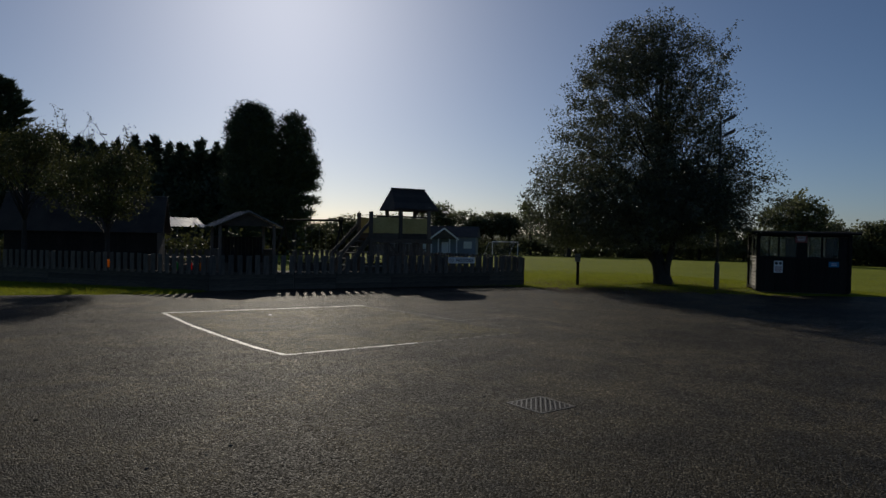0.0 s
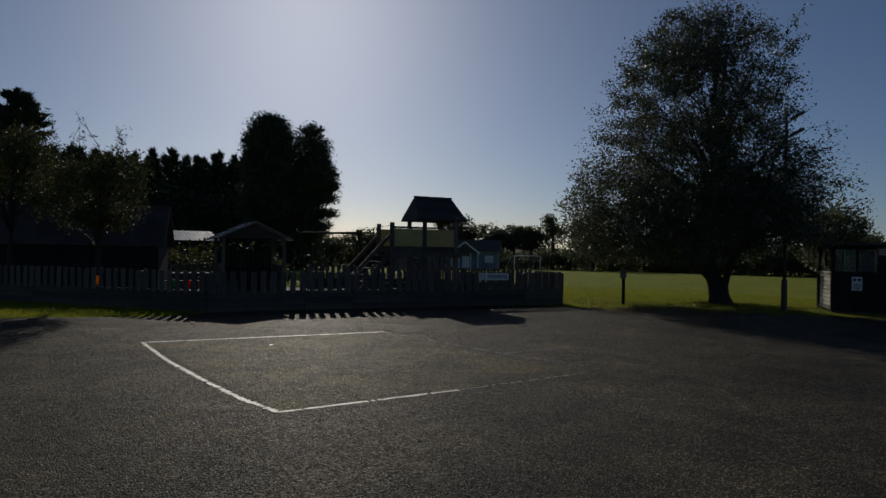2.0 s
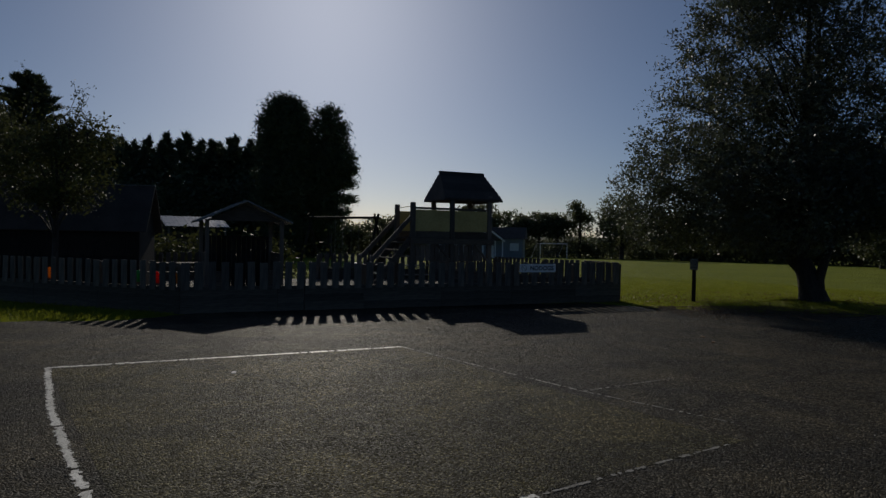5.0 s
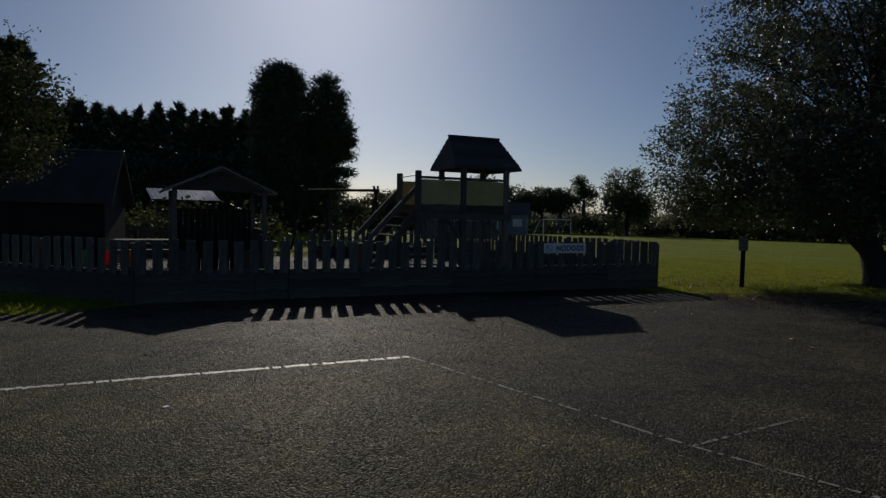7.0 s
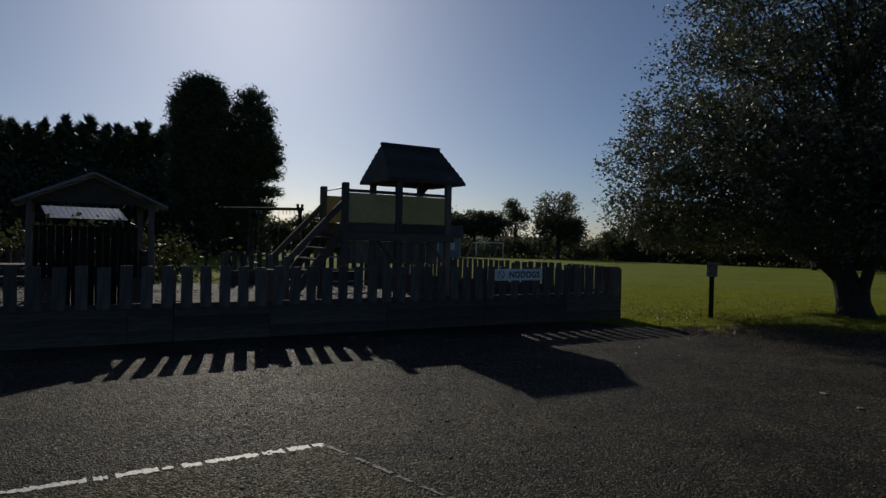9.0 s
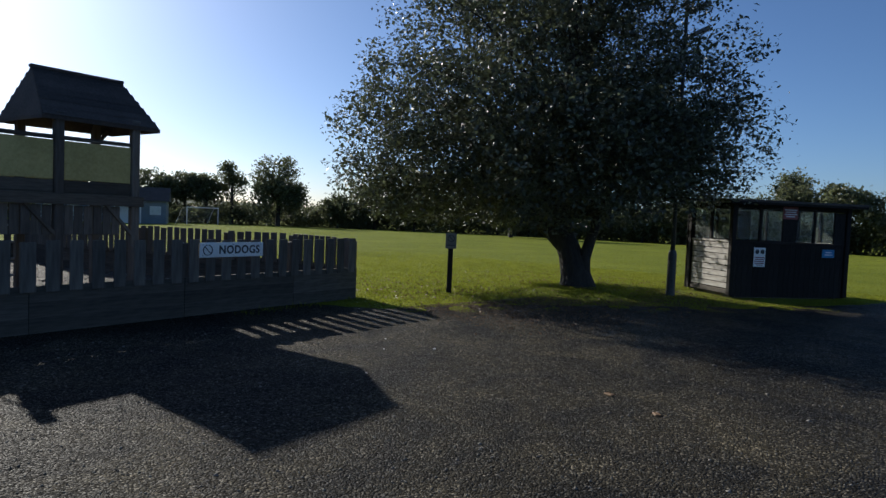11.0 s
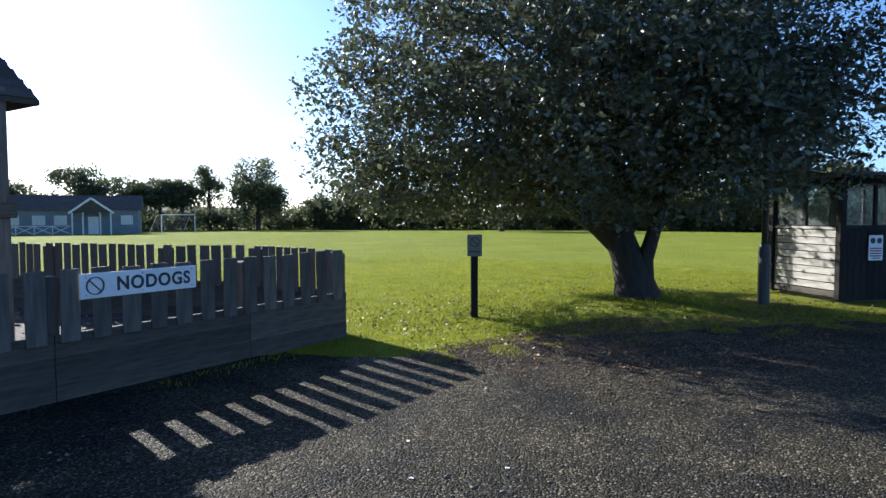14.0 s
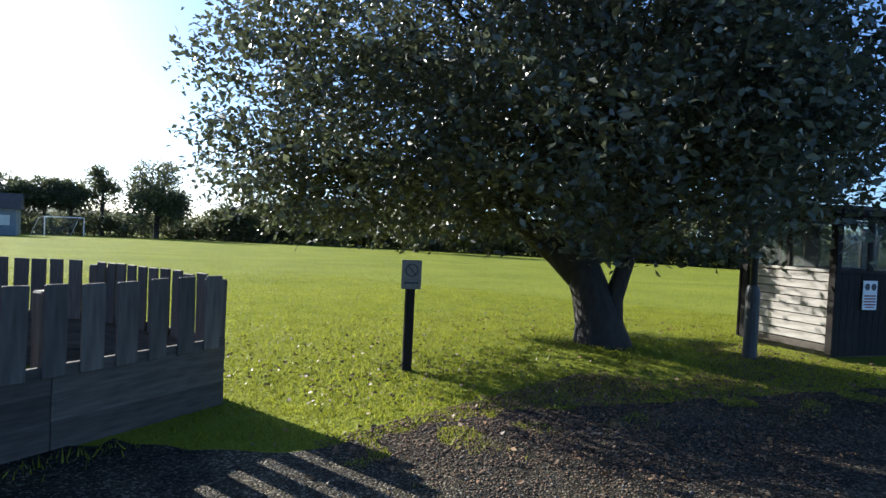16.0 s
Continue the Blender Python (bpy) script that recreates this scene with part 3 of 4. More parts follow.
no_dogs_sign()


def notice_post():
    ob = thing("notice_post", pose(10.2, 22.3, gz(10.2, 22.3), rz=-38), "short dark timber post with a small faded notice", "signpost")
    part("post", Shape().box(0.095, 0.085, 1.05, (0, 0, 0.40), None, 0.01), DARKWOOD, ob)
    # white plate coloured dark concrete grey to stand for the shade on it
    plate = part("notice", Shape().box(0.205, 0.012, 0.30, (0, -0.05, 0.985), None, 0.003), CONCRETE, ob, "faded white notice plate, shade put into its grey, with a dark symbol")
    r = Shape()
    for i in range(18):
        a0, a1 = 2 * math.pi * i / 18, 2 * math.pi * (i + 1) / 18
        r.beam((0.062 * math.cos(a0), -0.058, 1.03 + 0.062 * math.sin(a0)), (0.062 * math.cos(a1), -0.058, 1.03 + 0.062 * math.sin(a1)), 0.004, 0.014, 0.0005)
    r.beam((-0.045, -0.058, 1.075), (0.045, -0.058, 0.985), 0.004, 0.013, 0.0005)
    part("symbol", r, INK, plate)
    part("print_bar", Shape().box(0.15, 0.004, 0.022, (0, -0.057, 0.90), None, 0.001), INK, plate)


notice_post()

# ---- the big tree ----
def big_tree():
    rng = np.random.default_rng(11)
    ob = thing("tree", pose(13.3, 21.7, gz(13.3, 21.7) - 0.04), "broad leafy tree with dark glossy leaves and forked trunk", "tree")
    blobs = [((-0.7, 0.5, 4.2), (4.0, 4.1, 2.9)), ((-0.4, 0.3, 6.9), (2.95, 2.95, 2.7)), ((-2.4, 1.7, 2.75), (2.4, 2.4, 1.75)), ((-2.0, -1.3, 2.7), (2.2, 2.2, 1.6)), ((1.9, -1.2, 3.5), (1.8, 1.8, 1.7)), ((1.6, 1.8, 3.0), (2.5, 2.4, 1.9)), ((-0.8, 0.5, 8.3), (1.7, 1.7, 1.3)), ((2.0, -1.8, 2.8), (1.5, 1.5, 1.1)), ((-0.5, -2.4, 2.9), (1.8, 1.6, 1.4)), ((-0.6, 3.1, 1.95), (2.6, 1.5, 0.8)), ((-2.7, 3.0, 2.0), (1.1, 1.2, 0.6)), ((1.4, 3.2, 2.0), (1.8, 1.3, 0.8))]
    pts, c = crown_points(blobs, 4200, 52, 0.16, rng, 0.30)
    low = np.array([noise.noise(Vector(p) * 0.75) for p in c])
    c = c[low > -0.30]
    thin = np.array([noise.noise(Vector((p[0], p[1], p[2] * 1.3)) * 0.75) for p in pts])
    side = 0.5 * pts[:, 0] - 0.85 * pts[:, 1]
    pts = pts[thin > -0.33 + np.where(pts[:, 2] > 2.3, np.clip((side - 1.2) * 0.14, 0, 0.18), 0)]
    # twigs that stand out from the outline, with leaves along them
    outer = c[rng.choice(len(c), 520, replace=False)]
    way = outer - np.array([-0.3, 0.2, 4.2])
    way /= np.linalg.norm(way, axis=1)[:, None]
    w = Shape()
    sprig = []
    for q, d in zip(outer, way):
        tip = q + d * rng.uniform(0.2, 0.5) + rng.normal(size=3) * 0.14
        path = limb(w, q - d * 0.4, tip, 0.009, 0.003, rng, 0.1, 6, 4)
        for k in path[1:]:
            sprig.append(k + rng.normal(size=(9, 3)) * 0.07)
    pts = np.concatenate([pts] + sprig)
    d = np.hypot(pts[:, 0], pts[:, 1])
    keep = pts[:, 2] > 1.05 + 0.35 * rng.random(len(pts)) + 0.25 * np.clip(1.8 - d, 0, 2)
    # leaves cut away along the sun's line so that sunlight reaches the kiosk's side
    ray = pts[:, 2] - 0.437 * (pts[:, 1] + 1.6)
    gap = (np.abs(pts[:, 0] - 1.95) < 0.62) & (ray > -0.3) & (ray < 1.35) & (rng.random(len(pts)) > 0.05)
    keep &= ~gap
    # the crown is thinner towards the kiosk
    thin_side = np.clip((0.72 * pts[:, 0] - 0.69 * pts[:, 1] - 1.6) / 1.5, 0, 1)
    keep &= rng.random(len(pts)) > 0.7 * thin_side
    part("crown", leaf_mesh("crown", pts[keep], 0.088, LEAF, 0.55, 0.25, rng, 0.55), LEAF, ob)
    w.tube([(0, 0, -0.15), (0, 0, 0.02), (-0.03, 0.05, 0.3), (-0.085, 0.16, 0.7), (-0.18, 0.34, 1.2), (-0.2, 0.36, 2.4), (-0.15, 0.3, 4.2), (-0.1, 0.3, 6.6), (-0.1, 0.3, 8.8)], [0.50, 0.385, 0.31, 0.255, 0.24, 0.2, 0.15, 0.08, 0.02], 14)
    w.tube([(-0.14, 0.26, 0.85), (-0.30, 0.55, 1.15), (-0.55, 0.85, 1.45), (-1.0, 1.25, 2.0), (-1.7, 1.8, 3.0), (-2.3, 2.2, 4.0)], [0.2, 0.17, 0.13, 0.1, 0.06, 0.02], 10)
    w.tube([(0.03, -0.05, 0.05), (0.04, -0.08, 0.38), (0.06, -0.11, 0.62), (0.11, -0.22, 1.05), (0.17, -0.33, 1.5), (0.3, -0.5, 2.3), (0.8, -1.0, 3.6), (1.1, -1.2, 5.0)], [0.24, 0.18, 0.13, 0.11, 0.11, 0.1, 0.06, 0.02], 10)
    for q in c[rng.choice(len(c), 130, replace=False)]:
        h = float(np.clip(q[2] * rng.uniform(0.4, 0.75), 1.5, 7.8))
        limb(w, (0, 0.06, h), q, 0.055 * (1 - 0.07 * h), 0.005, rng, 0.07, 6, 5)
    part("trunk", w, BARK, ob, smooth=True)
    return ob


big_tree()

# ---- floodlight column ----
def floodlight_column():
    ob = thing("lamp_post", pose(14.4, 20.15, 0, rz=-30), "grey steel column with two floodlights near its top", "lamp post")
    part("base", Shape().tube([(0, 0, -0.05), (0, 0, 0.86), (0, 0, 0.93), (0, 0, 0.95)], [0.088, 0.088, 0.07, 0.05], 16), LAMPGREY, ob, smooth=False)
    part("column", Shape().tube([(0, 0, 0.9), (0, 0, 3.5), (0, 0, 6.05)], [0.048, 0.042, 0.036], 12), LAMPGREY, ob, smooth=True)
    part("access_door", Shape().box(0.07, 0.012, 0.30, (0, -0.086, 0.48), None, 0.004), LAMPGREY, ob)
    for z in (5.75, 5.25):
        f = part("floodlight", Shape().box(0.40, 0.30, 0.09, (0.32, 0, 0), pose(0, 0, z, 0, -28, 0), 0.02), IRON, ob)
        part("bracket", Shape().beam((0, 0, z - 0.05), (0.22, 0, z + 0.08), 0.035), STEEL, f)
        part("lens", Shape().box(0.34, 0.25, 0.012, (0.32, 0, -0.05), pose(0, 0, z, 0, -28, 0), 0.003), GLASS, f)


floodlight_column()


# ---- kiosk ----
def kiosk():
    W, D, H, SILL, HEAD = 2.75, 1.5, 1.98, 1.17, 1.88
    ob = thing("kiosk", pose(15.45, 19.42, 0.0, rz=-28.6), "small timber kiosk, dark front, white boarded side, windows", "kiosk")
    part("slab", Shape().box(W - 0.16, D - 0.16, 0.10, (W / 2, D / 2, 0.0), None, 0.015), CONCRETE, ob)
    plank = Shape().box(0.122, 0.022, SILL - 0.03, (0, 0, 0), None, 0.004).mesh("plank", DARKWOOD)
    for i in range(int(W / 0.125)):
        part("plank", plank, DARKWOOD, ob).matrix_local = pose(0.065 + i * 0.125, 0.0, 0.015 + (SILL - 0.03) / 2)
    for i in range(int(W / 0.125)):
        part("plank", plank, DARKWOOD, ob).matrix_local = pose(0.065 + i * 0.125, D, 0.015 + (SILL - 0.03) / 2)
    n = 8
    hb = (SILL - 0.2) / n
    side = Shape().box(D - 0.14, 0.022, hb - 0.012, (0, 0, 0), None, 0.004).mesh("side_board", WHITEWOOD)
    for x in (0.0, W):
        for i in range(n):
            o = part("side_board", side, WHITEWOOD, ob, "white painted weathered board" if i == 0 else "")
            o.matrix_local = pose(x, D / 2, 0.17 + hb * (i + 0.5), 0, 0, 90) @ pose(0, 0, 0, 3.0 if x == 0 else -3.0)
        part("sill_board", Shape().box(0.05, D - 0.1, 0.045, (x, D / 2, SILL), None, 0.006), WHITEWOOD, ob)
        part("base_beam", Shape().box(0.05, D, 0.10, (x, D / 2, 0.11), None, 0.01), BOARD, ob)
    for x in (0.0, W):
        for y in (0.0, D):
            part("corner_post", Shape().box(0.11, 0.11, H - 0.04, (x, y, 0.04 + (H - 0.04) / 2), None, 0.008), DARKWOOD, ob)
    for y in (0.0, D):
        part("sill_beam", Shape().box(W - 0.12, 0.06, 0.05, (W / 2, y, SILL), None, 0.006), DARKWOOD, ob)
        part("head_beam", Shape().box(W - 0.12, 0.07, H - HEAD, (W / 2, y, (H + HEAD) / 2), None, 0.006), DARKWOOD, ob)
        for a, b in ((0.10, 0.60), (0.66, 1.15), (1.5, 1.90), (1.96, 2.42)):
            w = part("window", Shape().box(b - a, 0.004, HEAD - SILL - 0.05, ((a + b) / 2, y, (HEAD + SILL + 0.03) / 2), None, 0.0005), DUSTYGLASS, ob)
            w.visible_shadow = False
        for a, b in ((0.60, 0.66), (1.90, 1.96)):
            part("mullion", Shape().box(b - a, 0.05, HEAD - SILL - 0.04, ((a + b) / 2, y, (HEAD + SILL) / 2), None, 0.005), DARKWOOD, ob)
    part("door_panel", Shape().box(0.34, 0.04, HEAD - SILL - 0.04, (1.325, 0, (HEAD + SILL) / 2), None, 0.005), DARKWOOD, ob)
    part("wall_panel", Shape().box(0.27, 0.04, HEAD - SILL - 0.04, (2.555, 0, (HEAD + SILL) / 2), None, 0.005), DARKWOOD, ob)
    part("wall_panel", Shape().box(0.34, 0.04, HEAD - SILL - 0.04, (1.325, D, (HEAD + SILL) / 2), None, 0.005), DARKWOOD, ob)
    part("wall_panel", Shape().box(0.27, 0.04, HEAD - SILL - 0.04, (2.555, D, (HEAD + SILL) / 2), None, 0.005), DARKWOOD, ob)
    for x in (0.0, W):
        part("head_beam", Shape().box(0.07, D - 0.12, H - HEAD, (x, D / 2, (H + HEAD) / 2), None, 0.006), DARKWOOD, ob)
        part("mullion", Shape().box(0.05, 0.07, HEAD - SILL - 0.05, (x, D / 2, (HEAD + SILL) / 2), None, 0.005), DARKWOOD, ob)
        for y in (D * 0.27, D * 0.73):
            w = part("window", Shape().box(0.004, D * 0.40, HEAD - SILL - 0.05, (x, y, (HEAD + SILL + 0.03) / 2), None, 0.0005), DUSTYGLASS, ob)
            w.visible_shadow = False
    part("roof", Shape().box(W + 0.5, D + 0.5, 0.05, (W / 2, D / 2, H + 0.05), pose(0, 0, 0, 1.2), 0.008), SHINGLE, ob, "felted flat roof")
    part("fascia", Shape().box(W + 0.52, 0.025, 0.10, (W / 2, -0.26, H + 0.02), None, 0.004), DARKWOOD, ob)
    part("downpipe", Shape().tube([(-0.03, D + 0.09, 0.05), (-0.03, D + 0.09, H)], [0.032, 0.032], 8), DARKWOOD, ob)
    return ob


kiosk()
HUT = pose(15.45, 19.42, 0.0, rz=-28.6)


def wall_sign(name, x, z, w, h, mat, barmat, bars, label):
    ob = thing(name, HUT @ pose(x, -0.045, z), label, "sign")
    part("plate", Shape().box(w, 0.012, h, (0, 0, 0), None, 0.003), mat, ob)
    for bz, bw, bh, m in bars:
        part("print_bar", Shape().box(bw * w, 0.004, bh * h, (0, -0.008, bz * h), None, 0.0008), m or barmat, ob)
    return ob


ns = wall_sign("warning_notice", 0.62, 0.86, 0.27, 0.40, WHITE, INK, [(-0.02, 0.84, 0.05, MAROON), (-0.12, 0.8, 0.05, MAROON), (-0.22, 0.84, 0.05, MAROON), (-0.32, 0.8, 0.05, MAROON), (-0.41, 0.6, 0.04, MAROON)], "white notice with two round symbols above red print")
for x in (-0.062, 0.062):
    part("symbol", Shape().tube([(x, -0.007, 0.115), (x, -0.010, 0.115)], [0.048, 0.048], 18), INK, ns)
wall_sign("maroon_notice", 1.30, 1.81, 0.36, 0.26, MAROON, WHITE, [(0.25, 0.8, 0.07, None), (0.08, 0.7, 0.06, None), (-0.1, 0.8, 0.06, None), (-0.28, 0.6, 0.06, None)], "maroon notice board with pale lines of print")
wall_sign("blue_notice", 2.28, 0.98, 0.30, 0.17, BLUE, WHITE, [(0.15, 0.5, 0.10, None), (-0.15, 0.6, 0.10, None)], "small blue notice with pale print")

# ---- playground ----
def play_tower():
    ob = thing("play_tower", pose(4.43, 24.5, gz(4.43, 24.5), rz=FENCE_TURN), "timber climbing tower with yellow panels and pitched roof", "play tower")
    DK, P0, P1 = 1.56, -0.65, 0.65
    for x, y, top in ((-1.88, P0, 2.50), (-1.92, 0.43, 2.48), (-0.74, P0, 2.72), (-0.72, P1, 2.72), (0.40, P0, 2.74), (0.44, P1, 2.74), (-1.86, P1, 1.62)):
        part("post", Shape().box(0.125, 0.115, top + 0.2, (x, y, top / 2 - 0.1), None, 0.012), WOOD, ob)
    for y in (-0.55, -0.33, -0.11, 0.11, 0.33, 0.55):
        part("deck_board", Shape().box(2.42, 0.20, 0.035, (-0.72, y, DK), None, 0.004), BOARD, ob)
    for y in (P0 - 0.08, P1 + 0.08):
        part("deck_beam", Shape().box(2.46, 0.05, 0.16, (-0.72, y, DK - 0.09), None, 0.006), BOARD, ob)
    for a, b in ((-1.81, -0.81), (-0.67, 0.33)):
        for y in (P0, P1):
            part("panel", Shape().box(b - a, 0.02, 0.56, ((a + b) / 2, y, 2.03), None, 0.004), YELLOW, ob, "yellow plywood panel")
            part("kick_board", Shape().box(b - a, 0.022, 0.17, ((a + b) / 2, y, 1.655), None, 0.004), BOARD, ob)
        part("top_rail", Shape().box(b - a, 0.06, 0.06, ((a + b) / 2, P0, 2.35), None, 0.006), BOARD, ob)
    part("end_panel", Shape().box(0.02, 1.18, 0.56, (0.42, 0, 2.03), None, 0.004), BOARD, ob)
    for a, b, z0, z1 in ((-1.80, -0.82, 0.95, 1.38), (-0.66, 0.32, 0.95, 1.38)):
        k = int((b - a) / 0.14)
        for i in range(k):
            part("lower_board", Shape().box(0.125, 0.022, z1 - z0, (a + 0.07 + i * 0.14, P0, (z0 + z1) / 2), None, 0.004), WOOD, ob)
    for x in (-0.74, 0.40):
        part("brace", Shape().beam((x, P0 - 0.02, 0.9), (x - 0.5, P0 - 0.02, 1.46), 0.07, 0.05), WOOD, ob)
    # hipped roof
    r = Shape()
    E, T, YE = 2.64, 3.40, 0.74
    o = [(-1.00, -YE, E), (0.77, -YE, E), (0.77, YE, E), (-1.00, YE, E), (-0.84, 0, T), (0.52, 0, T)]
    for dz in (0.0, -0.05):
        r.v += [Vector((x, y, z + dz)) for x, y, z in o]
    r.f += [[0, 1, 5, 4], [2, 3, 4, 5], [3, 0, 4], [1, 2, 5], [6, 10, 11, 7], [8, 11, 10, 9], [9, 10, 6], [7, 11, 8], [0, 6, 7, 1], [1, 7, 8, 2], [2, 8, 9, 3], [3, 9, 6, 0]]
    roof = part("roof", r, SHINGLE, ob, "dark boarded pitched roof")
    for sgn in (-1, 1):
        for i in range(7):
            a0, a1 = i / 7, (i + 1.12) / 7
            am = (a0 + a1) / 2 + 0.04
            lx0, lx1 = -1.00 + 0.16 * am, 0.77 - 0.25 * am
            s = Shape()
            c = Vector(((lx0 + lx1) / 2, sgn * YE * (1 - (a0 + a1) / 2), E + (T - E) * (a0 + a1) / 2 + 0.012))
            m = Matrix.Translation(c) @ Matrix.Rotation(math.atan2(T - E, YE) * -sgn, 4, "X")
            s.box(lx1 - lx0, 0.175, 0.014, (0, 0, 0), m, 0.003)
            part("roof_board", s, SHINGLE, roof)
    part("ridge_cap", Shape().beam((-0.86, 0, T + 0.012), (0.54, 0, T + 0.012), 0.09, 0.05), SHINGLE, roof)
    # roof brace
    part("knee_brace", Shape().beam((0.44, 0.60, 2.42), (0.62, 0.60, 2.66), 0.06), WOOD, ob)
    # stair down to the side
    for y in (P0 + 0.03, 0.43):
        part("stringer", Shape().beam((-1.92, y, DK - 0.02), (-3.12, y, 0.02), 0.05, 0.17), BOARD, ob)
        part("handrail", Shape().beam((-1.90, y, 2.12), (-2.98, y, 0.98), 0.06, 0.11), WOOD, ob)
        part("foot_post", Shape().box(0.09, 0.09, 1.15, (-2.98, y, 0.5), None, 0.01), WOOD, ob)
    for i in range(7):
        t = (i + 0.6) / 7.4
        part("tread", Shape().box(0.22, 1.0, 0.04, (-1.92 - 1.2 * t, -0.09, DK - DK * t), None, 0.005), BOARD, ob)
    part("safety_bar", Shape().tube([(-1.92, 0.43, 2.38), (-1.88, -0.65, 2.40)], [0.014, 0.014], 8), STEEL, ob)
    for i in range(5):
        part("rung", Shape().tube([(-1.80, 0.66, 0.25 + i * 0.26), (-0.78, 0.66, 0.25 + i * 0.26)], [0.018, 0.018], 8), STEEL, ob)


play_tower()


def swing():
    ob = thing("swing_frame", pose(2.0, 36.9, gz(2.0, 36.9), rz=-35), "timber swing frame with chains and seats", "swing")
    part("crossbar", Shape().tube([(-3.0, 0, 2.62), (1.0, 0, 2.62)], [0.06, 0.06], 10), DARKWOOD, ob)
    for x in (-2.85, 0.85):
        for y in (-0.9, 0.9):
            part("leg", Shape().tube([(x, 0 - y * 0.2, 2.80), (x, y, 0)], [0.055, 0.06], 8), DARKWOOD, ob)
        part("tie", Shape().beam((x, -0.45, 1.35), (x, 0.45, 1.35), 0.06), DARKWOOD, ob)
    for x in (-1.2, -0.3):
        seat = part("seat", Shape().box(0.45, 0.18, 0.03, (x, 0, 0.5), None, 0.008), INK, ob)
        for dx in (-0.21, 0.21):
            part("chain", Shape().tube([(x + dx, 0, 2.58), (x + dx, 0, 0.5)], [0.012, 0.012], 5), IRON, seat)
    for x in (-1.1, -0.9, 0.1, 0.25, 0.4, 0.6):
        part("hook", Shape().tube([(x, 0, 2.58), (x + 0.02, 0.01, 2.40)], [0.02, 0.012], 5), STEEL, ob)


swing()


def playhouse(x0, y0, turn, label, DP=1.7, up=1.0, cover=SHEET):
    ob = thing("playhouse", pose(x0, y0, gz(x0, y0), rz=turn), label, "playhouse", "playhouses")
    ob.scale = (1, 1, up)
    HW, PK, EV = 1.08, 2.35, 1.85
    for x in (-0.86, 0.86):
        for y in (0.12, DP - 0.1):
            part("post", Shape().box(0.09, 0.09, 1.95, (x, y, 0.93), None, 0.01), WOOD, ob)
        for i in range(9):
            part("wall_board", Shape().box(0.022, DP - 0.32, 0.115, (x, DP / 2, 0.1 + i * 0.12), None, 0.004), BOARD, ob)
    for i in range(14):
        x = -0.8 + i * 0.123
        part("wall_board", Shape().box(0.115, 0.022, 1.52, (x, DP - 0.1, 0.765), None, 0.004), DARKWOOD, ob)
    for i in range(5):
        for x in (-0.62, 0.62):
            part("front_board", Shape().box(0.4, 0.022, 0.115, (x, 0.12, 0.15 + i * 0.12), None, 0.004), BOARD, ob)
    g = Shape()
    for y in (0.10, 0.125):
        g.v += [Vector((-0.9, y, 1.88)), Vector((0.9, y, 1.88)), Vector((0, y, 2.29))]
    g.f += [[0, 1, 2], [5, 4, 3], [0, 3, 4, 1], [1, 4, 5, 2], [2, 5, 3, 0]]
    part("gable", g, BOARD, ob)
    for sgn in (-1, 1):
        ang = math.atan2(PK - EV, HW)
        ln = math.hypot(HW, PK - EV)
        m = Matrix.Translation((sgn * HW / 2, DP / 2, (PK + EV) / 2)) @ Matrix.Rotation(sgn * ang, 4, "Y")
        sl = part("roof_slope", Shape().box(ln + 0.02, DP + 0.25, 0.03, (0, 0, 0), m, 0.006), cover, ob)
        for k in range(7):
            part("roof_batten", Shape().box(ln, 0.03, 0.02, (0, (DP + 0.1) * (k / 6 - 0.5), 0.02), m, 0.004), cover, sl)


playhouse(-1.32, 22.3, 15.5, "small dark timber playhouse with a grey gabled roof")


def cabin():
    ob = thing("timber_cabin", pose(-7.4, 27.4, gz(-7.4, 27.4), rz=2), "long dark timber cabin with a steep dark roof", "cabin")
    L, W, EV, RG = 5.2, 1.9, 1.75, 3.05
    for i in range(13):
        for y in (-W / 2, W / 2):
            part("wall_board", Shape().box(L - 0.2, 0.025, 0.13, (0, y, 0.1 + i * 0.132), None, 0.004), DARKWOOD, ob)
    for x in (-L / 2 + 0.1, L / 2 - 0.1):
        g = Shape()
        for d in (0.0, 0.03):
            g.v += [Vector((x + d, -W / 2, 0)), Vector((x + d, W / 2, 0)), Vector((x + d, W / 2, EV)), Vector((x + d, 0, RG - 0.06)), Vector((x + d, -W / 2, EV))]
        g.f += [[0, 1, 2, 3, 4], [9, 8, 7, 6, 5]] + [[k, k + 5, (k + 1) % 5 + 5, (k + 1) % 5] for k in range(5)]
        part("gable_wall", g, DARKWOOD, ob)
    for s in (-1, 1):
        ang = math.atan2(RG - EV + 0.1, W / 2 + 0.15)
        ln = math.hypot(W / 2 + 0.15, RG - EV + 0.1)
        m = Matrix.Translation((0, s * (W / 4 + 0.075), (RG + EV - 0.1) / 2)) @ Matrix.Rotation(-s * ang, 4, "X")
        part("roof_slope", Shape().box(L + 0.3, ln, 0.04, (0, 0, 0), m, 0.006), SHINGLE, ob)
    part("ridge_cap", Shape().beam((-L / 2 - 0.15, 0, RG + 0.02), (L / 2 + 0.15, 0, RG + 0.02), 0.10, 0.03), SHEET, ob, "pale sheet ridge cap")


cabin()



